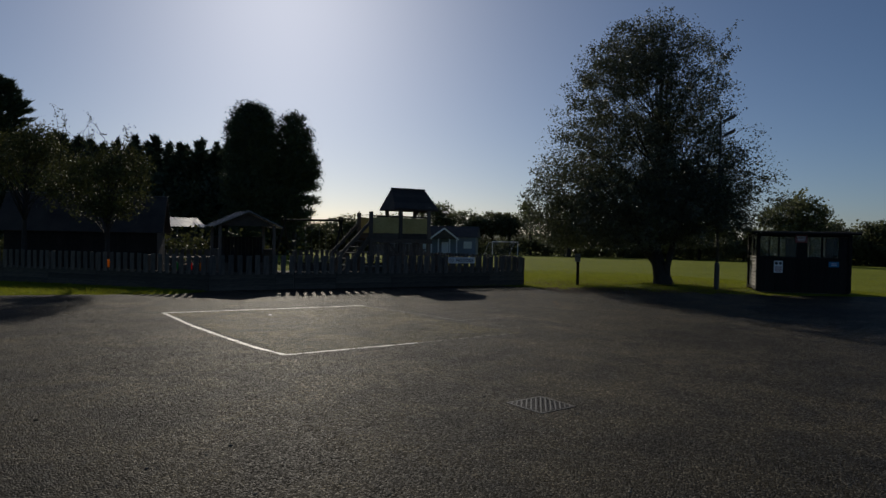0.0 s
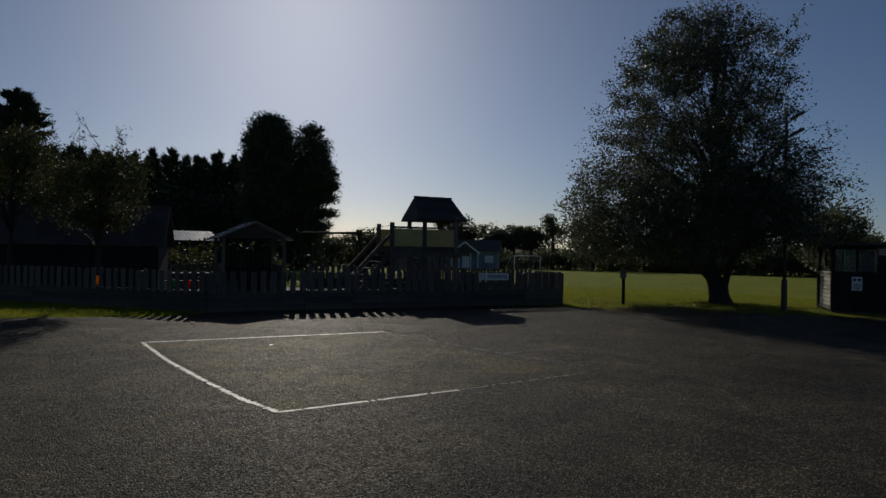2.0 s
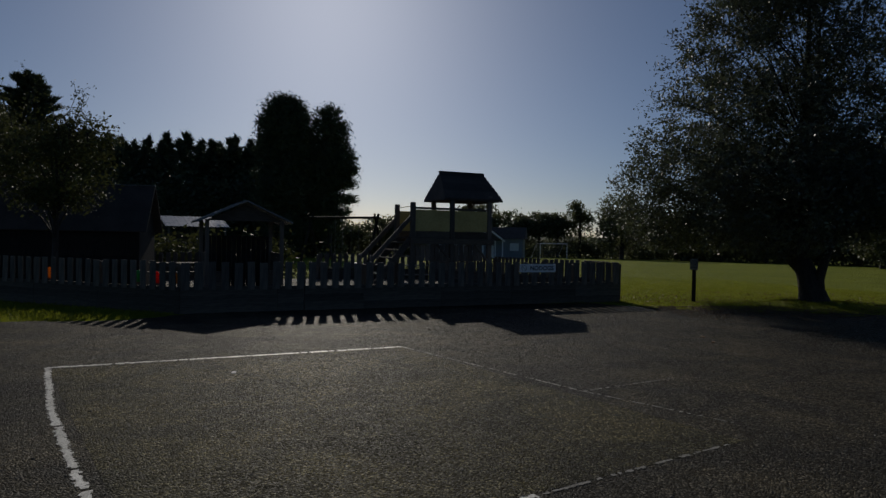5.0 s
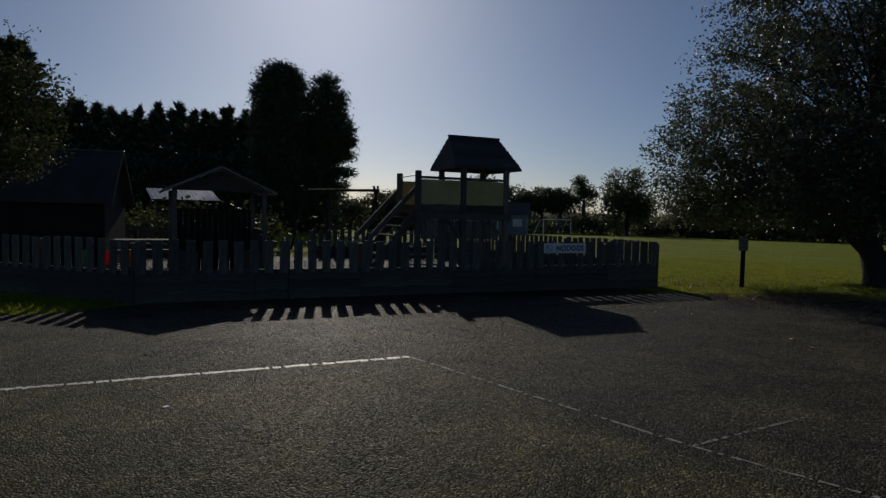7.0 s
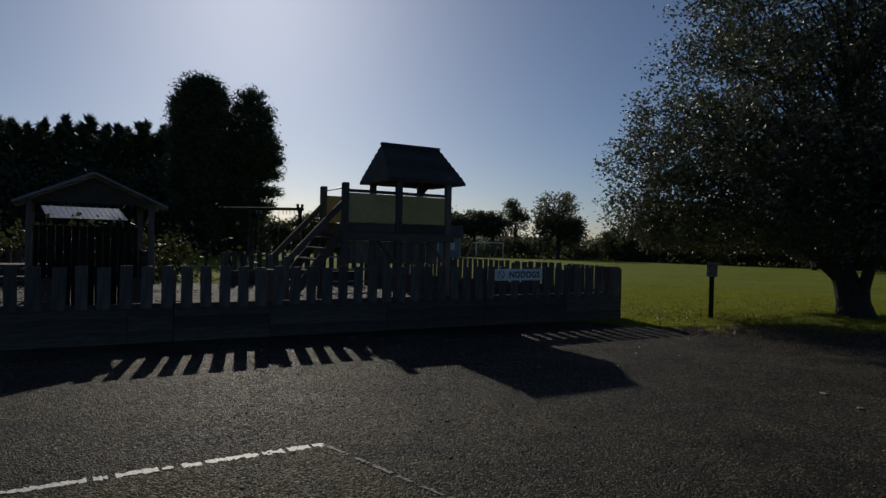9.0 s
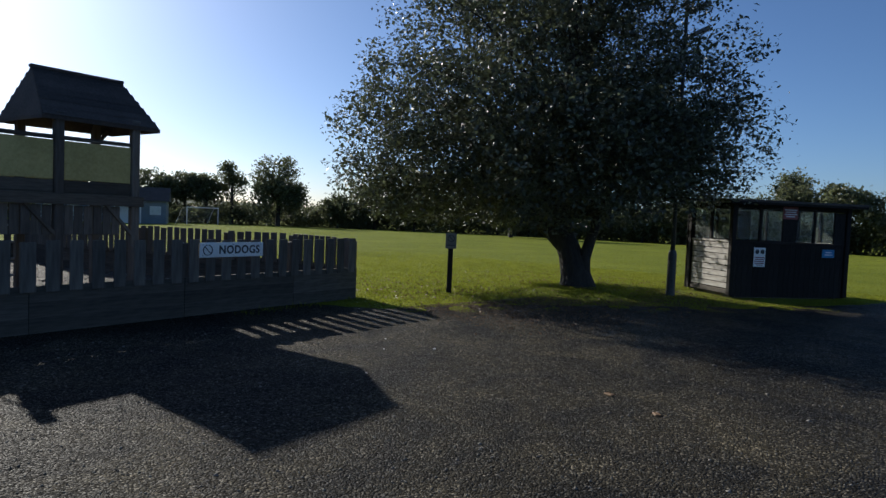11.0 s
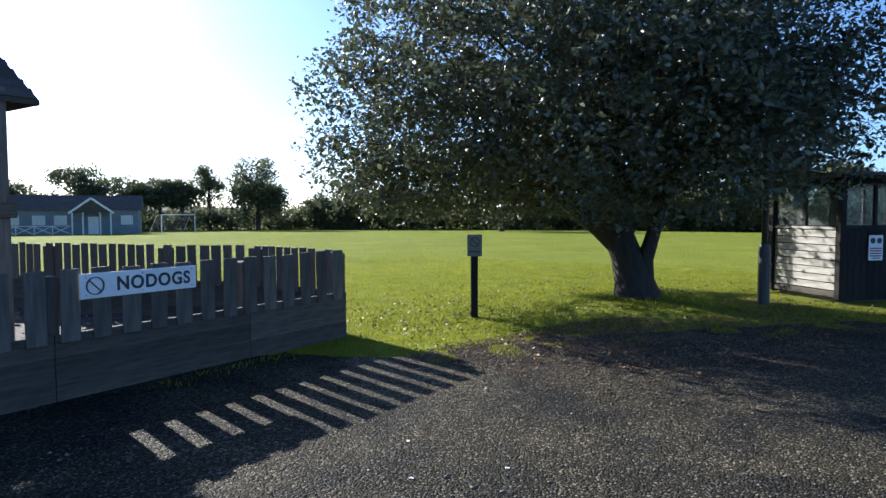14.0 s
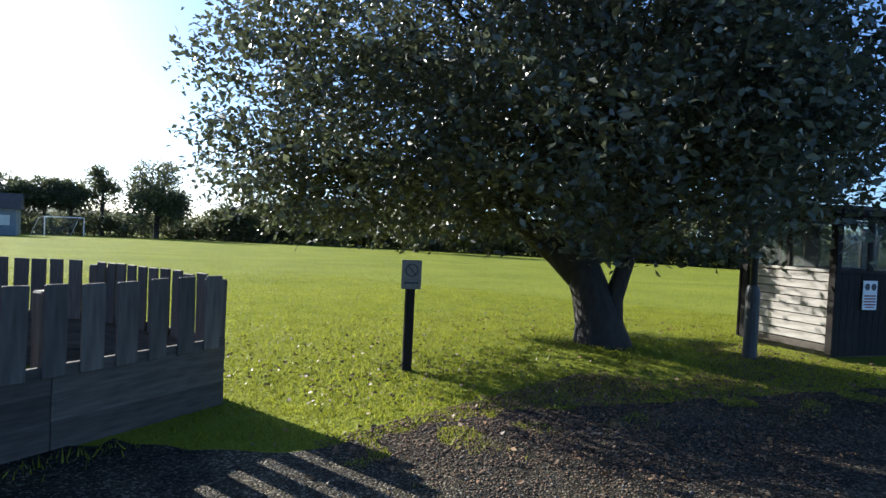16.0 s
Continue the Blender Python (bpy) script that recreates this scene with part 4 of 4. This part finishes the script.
def shelter():
    ob = thing("play_shelter", pose(-8.5, 53.0, gz(-8.5, 53.0), rz=22), "long timber shelter with a shallow grey sheet roof", "shelter")
    for x in (-1.8, 0.0, 1.8):
        part("post", Shape().box(0.1, 0.1, 2.6, (x, -1.0, 1.22), None, 0.01), WOOD, ob)
        part("post", Shape().box(0.1, 0.1, 3.15, (x, 1.1, 1.5), None, 0.01), WOOD, ob)
    m = pose(0, 0.1, 2.86, 15)
    r = part("roof", Shape().box(4.1, 2.8, 0.03, (0, 0, 0), m, 0.006), SHEET, ob)
    for k in range(15):
        part("corrugation", Shape().tube([m @ Vector((-1.95 + k * 0.28, -1.4, 0.012)), m @ Vector((-1.95 + k * 0.28, 1.4, 0.012))], [0.02, 0.02], 6), SHEET, r)
    for i in range(13):
        part("back_board", Shape().box(3.9, 0.022, 0.155, (0, 1.1, 0.15 + i * 0.16), None, 0.004), BOARD, ob)
    part("bench", Shape().box(3.2, 0.35, 0.05, (0, 0.8, 0.45), None, 0.008), BOARD, ob)
    part("bench_leg", Shape().box(0.06, 0.3, 0.45, (-1.3, 0.8, 0.22), None, 0.008), BOARD, ob)
    part("bench_leg", Shape().box(0.06, 0.3, 0.45, (1.3, 0.8, 0.22), None, 0.008), BOARD, ob)


shelter()


def capped_post(x, y, mat, word, h=0.78):
    ob = thing("play_post", pose(x, y, gz(x, y)), f"short timber play post with a {word} plastic cap", "play post", "coloured play posts")
    part("post", Shape().box(0.09, 0.09, h - 0.2, (0, 0, (h - 0.2) / 2), None, 0.01), WOOD, ob)
    part("cap", Shape().tube([(0, 0, h - 0.24), (0, 0, h - 0.05), (0, 0, h)], [0.07, 0.085, 0.03], 12), mat, ob, f"{word} plastic cap")


for x, y, mat, word in ((-2.83, 20.35, RED, "red"), (-5.35, 21.75, ORANGE, "orange"), (-4.12, 21.05, RED, "red"), (-2.45, 20.15, ORANGE, "orange"), (-3.25, 20.6, GREEN, "green")):
    capped_post(x, y, mat, word)


def bench(x, y, turn):
    ob = thing("picnic_bench", pose(x, y, gz(x, y), rz=turn), "weathered timber picnic bench on gravel", "bench")
    for i in range(4):
        part("top_board", Shape().box(1.5, 0.16, 0.04, (0, -0.26 + i * 0.175, 0.74), None, 0.005), BOARD, ob)
    for y in (-0.62, 0.62):
        part("seat_board", Shape().box(1.5, 0.22, 0.04, (0, y, 0.45), None, 0.005), BOARD, ob)
    for x in (-0.55, 0.55):
        for s in (-1, 1):
            part("leg", Shape().beam((x, s * 0.6, 0), (x, s * 0.2, 0.72), 0.09, 0.045), BOARD, ob)
        part("crosspiece", Shape().beam((x, -0.7, 0.41), (x, 0.7, 0.41), 0.045, 0.09), BOARD, ob)


bench(-3.6, 25.8, 20)

# ---- distant field ----
def goal():
    ob = thing("football_goal", pose(37.1, 110.2, gz(37.1, 110.2), rz=34), "white metal football goal with net at the field's edge", "goal")
    for x in (-3.66, 3.66):
        part("upright", Shape().tube([(x, 0, 0), (x, 0, 2.44)], [0.07, 0.07], 8), WHITE, ob)
        part("back_stay", Shape().tube([(x, 0, 2.44), (x, 0.8, 2.3), (x, 1.9, 0)], [0.03, 0.03, 0.03], 6), WHITE, ob)
    part("crossbar", Shape().tube([(-3.73, 0, 2.44), (3.73, 0, 2.44)], [0.07, 0.07], 8), WHITE, ob)
    net = Shape()
    for i in range(25):
        x = -3.6 + i * 0.3
        net.tube([(x, 0.8, 2.3), (x, 1.9, 0.05)], [0.008, 0.008], 3, False)
    for i in range(9):
        t = i / 8
        net.tube([(-3.66, 0.8 + 1.1 * t, 2.3 - 2.25 * t), (3.66, 0.8 + 1.1 * t, 2.3 - 2.25 * t)], [0.008, 0.008], 3, False)
    part("net", net, STEEL, ob)


goal()


def pavilion():
    x, y = 21.8, 102.2
    ob = thing("pavilion", pose(x, y, gz(x, y), rz=-20), "single-storey dark blue pavilion with white trim and porch", "pavilion")
    part("wall", Shape().box(14.5, 6, 3.0, (0, 3, 1.5), None, 0.05), PLASTER, ob)
    r = Shape()
    r.v += [Vector(p) for p in ((-7.6, -0.5, 2.9), (7.6, -0.5, 2.9), (7.6, 6.5, 2.9), (-7.6, 6.5, 2.9), (-7.6, 3, 4.7), (7.6, 3, 4.7))]
    r.f += [[0, 1, 5, 4], [2, 3, 4, 5], [3, 0, 4], [1, 2, 5], [3, 2, 1, 0]]
    part("roof", r, SHINGLE, ob)
    g = Shape()
    g.v += [Vector(p) for p in ((0.2, -1.6, 2.6), (4.6, -1.6, 2.6), (2.4, -1.6, 4.2), (0.2, 2.5, 2.6), (4.6, 2.5, 2.6), (2.4, 2.5, 4.2))]
    g.f += [[0, 1, 2], [5, 4, 3], [0, 2, 5, 3], [1, 4, 5, 2], [0, 3, 4, 1]]
    part("porch_roof", g, SHINGLE, ob)
    for a, b in (((0.05, -1.65, 2.5), (2.4, -1.65, 4.25)), ((4.75, -1.65, 2.5), (2.4, -1.65, 4.25))):
        part("bargeboard", Shape().beam(a, b, 0.12, 0.22), WHITE, ob, "white bargeboard")
    for px in (0.4, 1.5, 3.3, 4.4):
        part("porch_post", Shape().box(0.15, 0.15, 2.6, (px, -1.5, 1.3)), WHITE, ob)
    d = part("door", Shape().box(1.1, 0.1, 2.1, (2.4, -0.08, 1.05)), WHITE, ob, "white panelled door")
    part("door_hood", Shape().beam((1.5, -1.5, 2.5), (2.4, -1.5, 3.4), 0.12, 0.16), WHITE, ob)
    part("door_hood", Shape().beam((3.3, -1.5, 2.5), (2.4, -1.5, 3.4), 0.12, 0.16), WHITE, ob)
    for wx in (-5.8, -3.2, -1.0, 6.0):
        w = part("window", Shape().box(1.3, 0.1, 1.1, (wx, -0.05, 1.7)), WHITE, ob)
        part("pane", Shape().box(0.5, 0.04, 0.9, (wx - 0.3, -0.11, 1.7)), GLASS, w)
        part("pane", Shape().box(0.5, 0.04, 0.9, (wx + 0.3, -0.11, 1.7)), GLASS, w)
    for i in range(4):
        x0 = -7 + i * 1.8
        for a, b in (((x0, -1.5, 0.15), (x0 + 1.7, -1.5, 1.0)), ((x0, -1.5, 1.0), (x0 + 1.7, -1.5, 0.15)), ((x0, -1.5, 1.05), (x0 + 1.8, -1.5, 1.05))):
            part("railing_bar", Shape().beam(a, b, 0.09), WHITE, ob)
        part("railing_post", Shape().box(0.1, 0.1, 1.1, (x0, -1.5, 0.55)), WHITE, ob)


pavilion()
CX, CY = 2.95, 14.4


def far_place(az, dist):
    return CX + dist * math.sin(radians(az)), CY + dist * math.cos(radians(az))


def far_tree(az, dist, el, width, seed, label="broadleaf tree at the edge of the field", low=0.25, n=130, per=44, round_=0.5, mat=None):
    x, y = far_place(az, dist)
    h = 1.42 + dist * math.tan(radians(el)) - gz(x, y)
    w = dist * radians(width) / 2
    rng = np.random.default_rng(seed)
    blobs = [((0, 0, h * (0.5 + low / 2)), (w, w * 0.8, h * (0.5 - low / 2)))]
    for k in range(4):
        a = rng.uniform(0, 6.28)
        blobs.append(((w * 0.55 * math.cos(a), w * 0.4 * math.sin(a), h * rng.uniform(0.35 + low * 0.6, 0.8)), (w * 0.55, w * 0.5, h * 0.16)))
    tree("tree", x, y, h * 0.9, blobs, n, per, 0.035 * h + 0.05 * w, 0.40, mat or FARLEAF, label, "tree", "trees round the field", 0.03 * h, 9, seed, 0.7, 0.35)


far_tree(12.6, 116, 3.7, 4.6, 101)
far_tree(16.2, 118, 2.95, 3.6, 102, low=0.35)
far_tree(18.2, 118, 2.7, 3.0, 103, low=0.4)
far_tree(19.9, 118, 2.75, 2.6, 104, low=0.4)
far_tree(21.9, 118, 4.0, 2.4, 105, "slender open-crowned tree at the edge of the field", low=0.3, n=70, per=40)
far_tree(25.7, 110, 4.65, 4.4, 106, "large rounded broadleaf tree at the field's edge", low=0.06, n=260)
far_tree(46.2, 88, 4.5, 6.0, 111, low=0.1, n=200)
far_tree(8.4, 108, 2.4, 4.5, 107)
far_tree(4.2, 112, 2.1, 4.5, 108)
far_tree(0.5, 115, 1.8, 4.5, 109)
far_tree(30.8, 112, 1.4, 3.4, 110, low=0.1)
rr = random.Random(5)
az = 34.0
k = 120
while az < 96:
    d = 112 - (az - 34) * 0.55
    el = 2.0 + rr.uniform(-0.5, 0.8) + (1.9 if 68 < az < 75 else 0)
    far_tree(az, d, el, rr.uniform(4.0, 5.6), k, low=0.05, n=130)
    az += rr.uniform(2.6, 3.8)
    k += 1


def hedge(name, pts, n, height, depth, leaf, mat, label, seed):
    """A long low belt of scrub, too tangled to count."""
    rng = np.random.default_rng(seed)
    p = np.array(pts, float)
    seg = np.linalg.norm(np.diff(p, axis=0), axis=1)
    at = rng.uniform(0, seg.sum(), n // 30)
    cum = np.concatenate([[0], np.cumsum(seg)])
    i = np.clip(np.searchsorted(cum, at) - 1, 0, len(seg) - 1)
    c = p[i] + (p[i + 1] - p[i]) * ((at - cum[i]) / seg[i])[:, None] + rng.normal(size=(len(at), 2)) * depth / 2
    z = ground_z(c[:, 0], c[:, 1]) + height * rng.beta(1.3, 1.6, len(at))
    pt = np.repeat(np.column_stack([c, z]), 30, 0)
    pt = pt + rng.normal(size=pt.shape) * (0.1 * height + 0.25)
    pt[:, 2] = np.maximum(pt[:, 2], ground_z(pt[:, 0], pt[:, 1]))
    ob = new(name, leaf_mesh(name, pt, leaf, mat, 0.7, 0, rng))
    tagged(ob, label, "hedge", kind="stuff")


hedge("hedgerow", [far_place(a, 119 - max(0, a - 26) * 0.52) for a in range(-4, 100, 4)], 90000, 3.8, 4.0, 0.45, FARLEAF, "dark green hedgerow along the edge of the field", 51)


def spray_mesh(name, pts, way, size, mat, rng, aspect=0.22):
    """Narrow needle sprays at the points, each along its own direction."""
    n = len(pts)
    d = way / (np.linalg.norm(way, axis=1)[:, None] + 1e-9) + rng.normal(size=(n, 3)) * 0.35
    d /= np.linalg.norm(d, axis=1)[:, None]
    w = np.cross(d, rng.normal(size=(n, 3)))
    w /= np.linalg.norm(w, axis=1)[:, None] + 1e-9
    ln = (size * rng.uniform(0.6, 1.4, n))[:, None]
    v = np.stack([pts - d * ln * 0.4 - w * ln * aspect / 2, pts - d * ln * 0.4 + w * ln * aspect / 2, pts + d * ln * 0.6], 1).reshape(-1, 3)
    return array_mesh(name, v, np.arange(3 * n).reshape(-1, 3), mat)


def conifer(x, y, h, w, seed, label, group="", n=60, per=40, leaf=0.5, start=0.06, power=0.8):
    """A conifer: whorls of upswept branches that shorten to a pointed leader."""
    rng = np.random.default_rng(seed)
    ob = thing("conifer", pose(x, y, gz(x, y)), label, "conifer tree", group)
    hh = start + (1 - start) * rng.beta(1.0, 1.1, n)
    r = w * (1 - hh) ** power * rng.uniform(0.6, 1.1, n) + 0.05
    a = rng.uniform(0, 6.283, n)
    tip = np.column_stack([r * np.cos(a), r * np.sin(a), hh * h])
    cnt = rng.poisson(per * (0.3 + r / w), n)
    t = rng.uniform(0.1, 1.05, cnt.sum()) ** 0.6
    tips = np.repeat(tip, cnt, 0)
    pts = np.column_stack([tips[:, 0] * t, tips[:, 1] * t, tips[:, 2] + 0.35 * np.hypot(tips[:, 0], tips[:, 1]) * (t - 0.8)])
    pts += rng.normal(size=pts.shape) * np.array([0.13, 0.13, 0.10])
    way = np.column_stack([tips[:, 0], tips[:, 1], 0.55 * np.hypot(tips[:, 0], tips[:, 1]) + 0.1])
    k = 50
    lead = np.column_stack([rng.normal(size=k) * 0.06, rng.normal(size=k) * 0.06, h * rng.uniform(0.93, 1.015, k)])
    pts, way = np.concatenate([pts, lead]), np.concatenate([way, np.tile([0.0, 0.0, 1.0], (k, 1)) + rng.normal(size=(k, 3)) * 0.4])
    part("crown", spray_mesh("crown", pts, way, leaf, NEEDLE, rng), NEEDLE, ob)
    s = Shape()
    s.tube([(0, 0, -0.2), (0, 0, h * 0.5), (0, 0, h * 0.99)], [h * 0.02, h * 0.013, 0.02], 7)
    for q in tip[rng.choice(n, min(14, n), replace=False)]:
        s.tube([(0, 0, q[2] - 0.03 * h), tuple(q)], [0.045, 0.012], 5)
    part("trunk", s, BARK, ob)


def pine(x, y, h, blobs, n, seed, label):
    tree("pine", x, y, h, blobs, n, 34, 0.33, 0.36, NEEDLE, label, "pine tree", "pair of pines", 0.22, 40, seed, 0.28, 0.45)


pine(-4.3, 76.5, 16.8, [((0, 0, 7.3), (3.0, 2.9, 6.6)), ((0, 0, 12.8), (2.9, 2.8, 4.1)), ((0.3, 0, 14.7), (1.9, 1.9, 2.1))], 2100, 201, "tall dense rounded pine beside a second pine")
pine(0.5, 77.4, 16.2, [((-0.3, 0, 12.9), (2.0, 2.0, 3.4)), ((0.1, 0, 10.1), (2.5, 2.4, 2.6)), ((0.9, 0, 9.6), (1.9, 1.6, 0.35)), ((1.0, 0, 8.0), (1.95, 1.6, 0.35)), ((0.8, 0, 6.4), (1.9, 1.6, 0.35)), ((0.6, 0, 4.9), (1.6, 1.6, 0.4)), ((-0.8, 0, 6.1), (1.7, 1.9, 4.0))], 1350, 202, "tall pine with drooping open lower branches")
rr = random.Random(9)
for row, (y0, base) in enumerate(((89.5, 13.5), (94.0, 14.7))):
    x = -60.0
    k = 0
    while x < -1.5:
        conifer(x, y0 + rr.uniform(-0.9, 0.9), base + rr.uniform(-0.8, 0.8) + (1.3 if x < -35 else 0), rr.uniform(4.6, 6.0), 300 + row * 60 + k, "dark conifer in a close-planted shelter belt", "conifer shelter belt", 200, 62, 0.8, 0.03, 0.72)
        x += rr.uniform(1.5, 2.3)
        k += 1
conifer(-33.6, 88.0, 20.6, 6.4, 401, "tall dark conifer behind the playground", "", 420, 120, 0.8, 0.03, 0.42)
conifer(-39.5, 86.5, 20.8, 6.4, 402, "tall dark conifer behind the playground", "", 420, 120, 0.8, 0.03, 0.42)
hedge("understorey", [(-60, 85.5), (-29, 85), (-9, 85), (-1, 84.5)], 80000, 8.5, 3.0, 0.42, NEEDLE, "dark understorey scrub below the conifers", 52)
hedge("bramble_bank", [(-22, 33), (-14, 33.2), (-7, 34.5), (-1.5, 36)], 16000, 1.3, 1.8, 0.2, SHRUB, "dark tangled shrubs behind the playground", 53)

tree("shrub_tree", -5.55, 22.5, 3.7, [((0, 0, 3.05), (1.15, 1.05, 0.95)), ((-1.0, 0.3, 3.0), (1.0, 0.9, 0.9)), ((0.45, 0.1, 3.6), (0.75, 0.7, 0.7)), ((0.2, 0, 2.4), (0.7, 0.7, 0.4))], 330, 34, 0.15, 0.085, SHRUB, "bushy small tree with thin upright sprays", "tree", "", 0.07, 26, 501)
tree("shrub_tree", -8.6, 24.6, 4.4, [((0, 0, 3.9), (1.3, 1.3, 1.0)), ((0.3, 0.1, 4.5), (0.8, 0.8, 0.7))], 260, 34, 0.18, 0.085, SHRUB, "bushy small tree beside the fence", "tree", "", 0.08, 26, 502)
tree("shrub_tree", -8.6, 29.9, 2.8, [((0, 0, 1.9), (1.3, 1.2, 1.2)), ((0.5, 0, 2.7), (0.7, 0.7, 0.6))], 200, 34, 0.17, 0.09, SHRUB, "rounded leafy shrub inside the playground", "tree", "", 0.08, 22, 504)


def sprays(x, y, z, n, seed, high):
    """Thin upright shoots with a few leaves."""
    rng = np.random.default_rng(seed)
    ob = thing("leafy_shoots", pose(x, y, z), "thin upright leafy shoots growing from a shrub", "shoots")
    s, pts = Shape(), []
    for i in range(n):
        b = rng.normal(size=3) * np.array([0.35, 0.3, 0.12])
        tip = b + np.array([rng.normal() * 0.45, rng.normal() * 0.3, high * rng.uniform(0.6, 1.1)])
        p = limb(s, b - np.array([0, 0, 0.6]), tip, 0.014, 0.004, rng, 0.12, 7, 4)
        for q in p[2:]:
            pts.append(q + rng.normal(size=(7, 3)) * 0.05)
    part("stems", s, BARK, ob)
    part("leaves", leaf_mesh("leaves", np.concatenate(pts), 0.075, SHRUB, 0.5, 0, rng), SHRUB, ob)


sprays(-5.15, 22.4, 4.0, 5, 61, 0.9)
sprays(-6.4, 22.7, 3.8, 7, 62, 1.5)

# ---- grass blades, weeds, fallen leaves ----
def in_road(x, y):
    ex, ey = np.array([a for a, _ in edge]), np.array([b for _, b in edge])
    return y < np.interp(x, ex, ey)


def blades(name, x, y, height, label, rng):
    n = len(x)
    z = ground_z(x, y) - 0.014
    a, h = rng.uniform(0, 6.283, n), height * rng.lognormal(0, 0.35, n)
    w = 0.0035 + 0.05 * h
    lean = rng.normal(size=(n, 2)) * 0.45 * h[:, None]
    p = np.stack([np.column_stack([x - w * np.cos(a), y - w * np.sin(a), z]), np.column_stack([x + w * np.cos(a), y + w * np.sin(a), z]), np.column_stack([x + lean[:, 0], y + lean[:, 1], z + h])], 1)
    ob = new(name, array_mesh(name, p.reshape(-1, 3), np.arange(3 * n).reshape(-1, 3), BLADE))
    return tagged(ob, label, "grass", kind="stuff")


bx, by = RNG.uniform(6.5, 20, 260000), 17.5 + 20 * RNG.beta(1.0, 2.0, 260000)
ok = ~in_road(bx, by - 0.03) & ((bx > 8.15) | (by < 21.85 + (bx - 8.1) * 0.26)) & ~((np.abs(bx - 16.8) < 1.7) & (np.abs(by - 19.5) < 1.2))
blades("grass_blades", bx[ok], by[ok], 0.021, "short green grass blades at the field's near edge", RNG)
fa, fd = RNG.uniform(-0.2, 1.72, 330000), 9 + 112 * RNG.uniform(0, 1, 330000) ** 1.25
bx, by = CX + fd * np.sin(fa), CY + fd * np.cos(fa)
ok = ~in_road(bx, by - 0.2) & (by < 150) & ~((by < 32.3) & (bx < 8.3)) & ~((np.abs(bx - 16.8) < 1.7) & (np.abs(by - 19.5) < 1.2))
field = blades("field_blades", bx[ok], by[ok], 0.036, "sunlit green grass across the playing field", RNG)
bx, by = RNG.uniform(-10, -2.3, 60000), RNG.uniform(17.9, 24.5, 60000)
ok = ~in_road(bx, by - 0.03) & (by < 19.55 - (bx + 2.2) * 0.595)
blades("verge_blades", bx[ok], by[ok], 0.045, "short green grass on the verge by the fence", RNG)
bx = RNG.uniform(7.9, 15.5, 60000)
by = np.interp(bx, [k[0] for k in edge], [k[1] for k in edge]) - np.abs(RNG.normal(size=60000)) * 0.28
clump = np.array([noise.noise(Vector((u * 2.2, v * 2.2, 4.0))) for u, v in zip(bx, by)])
ok = clump > 0.12
tufts = blades("edge_tufts", bx[ok], by[ok], 0.022, "thin patches of grass creeping over the asphalt's edge", RNG)
bx = RNG.uniform(5.6, 8.3, 220)
by = 22.15 + (bx - 8.1) * 0.2623 - np.abs(RNG.normal(size=220)) * 0.14
blades("fence_weeds", bx, by, 0.055, "rough grass and weeds along the fence's foot", RNG)
lx = np.concatenate([RNG.uniform(7.5, 17, 1500), RNG.normal(9.6, 0.9, 320)])
ly = np.concatenate([18 + 8 * RNG.beta(1.8, 1.8, 1500), RNG.normal(22.3, 0.9, 320)])
ok = (lx > 8.4) | (ly < 21.4)
lv = np.column_stack([lx, ly, np.where(in_road(lx, ly), 0.012, ground_z(lx, ly) + 0.03)])[ok]
fallen = leaf_mesh("fallen_leaves", lv, 0.045, DRYLEAF, 0.6, 0, RNG)
co = np.empty(len(fallen.vertices) * 3, np.float32)
fallen.vertices.foreach_get("co", co)
co = co.reshape(-1, 3)
mid = np.repeat(lv[:, 2], 4)
co[:, 2] = mid + np.clip(co[:, 2] - mid, -0.01, 0.02)
fallen.vertices.foreach_set("co", co.ravel())
tagged(new("fallen_leaves", fallen), "dry brown fallen leaves under the tree", "leaves", kind="stuff")


qx, qy = 8.0 + 7.5 * RNG.beta(1.3, 1.6, 26000), 21.05 - 3.4 * RNG.beta(1.0, 2.6, 26000)
litter = scatter_mesh("leaf_litter", np.column_stack([qx, qy, np.full(26000, 0.002)]), 0.0075, SOIL, RNG)
tagged(new("leaf_litter", litter), "brown crumbled leaf litter on the asphalt's edge", "leaf litter", kind="stuff")


def scrap(x, y, size, mat, label, category):
    s = Shape()
    s.box(size, size * 0.6, size * 0.18, (0, 0, size * 0.09), pose(x, y, 0.0, 0, 0, random.uniform(0, 180)), size * 0.05)
    solid("litter", s, mat, label, category)


scrap(6.69, 16.09, 0.085, DRYLEAF, "crumpled dry leaf lying on the asphalt", "litter")
for x, y, size in ((-0.38, 13.81, 0.05), (6.43, 19.0, 0.032), (6.09, 18.54, 0.026), (6.58, 18.29, 0.026)):
    scrap(x, y, size, WHITE, "small pale paper scrap on the asphalt", "litter")
scrap(6.53, 15.54, 0.08, DRYLEAF, "crumpled dry leaf lying on the asphalt", "litter")
scrap(5.35, 17.75, 0.035, CARDBOARD, "small pale paper scrap on the asphalt", "litter")

# low hills far off
hv, hf_ = [], []
for i in range(181):
    a = radians(-90 + i * 1.5)
    h = 9 + 4 * math.sin(i * 0.21) + 3 * math.sin(i * 0.057 + 1)
    for d, z in ((520, -8), (640, h)):
        hv.append((CX + d * math.sin(a), CY + d * math.cos(a), z))
for i in range(180):
    hf_.append([2 * i, 2 * i + 1, 2 * i + 3, 2 * i + 2])
tagged(new("backdrop", raw("backdrop", hv, hf_, HILL)), "low wooded hills on the far horizon", "hills", kind="structure")
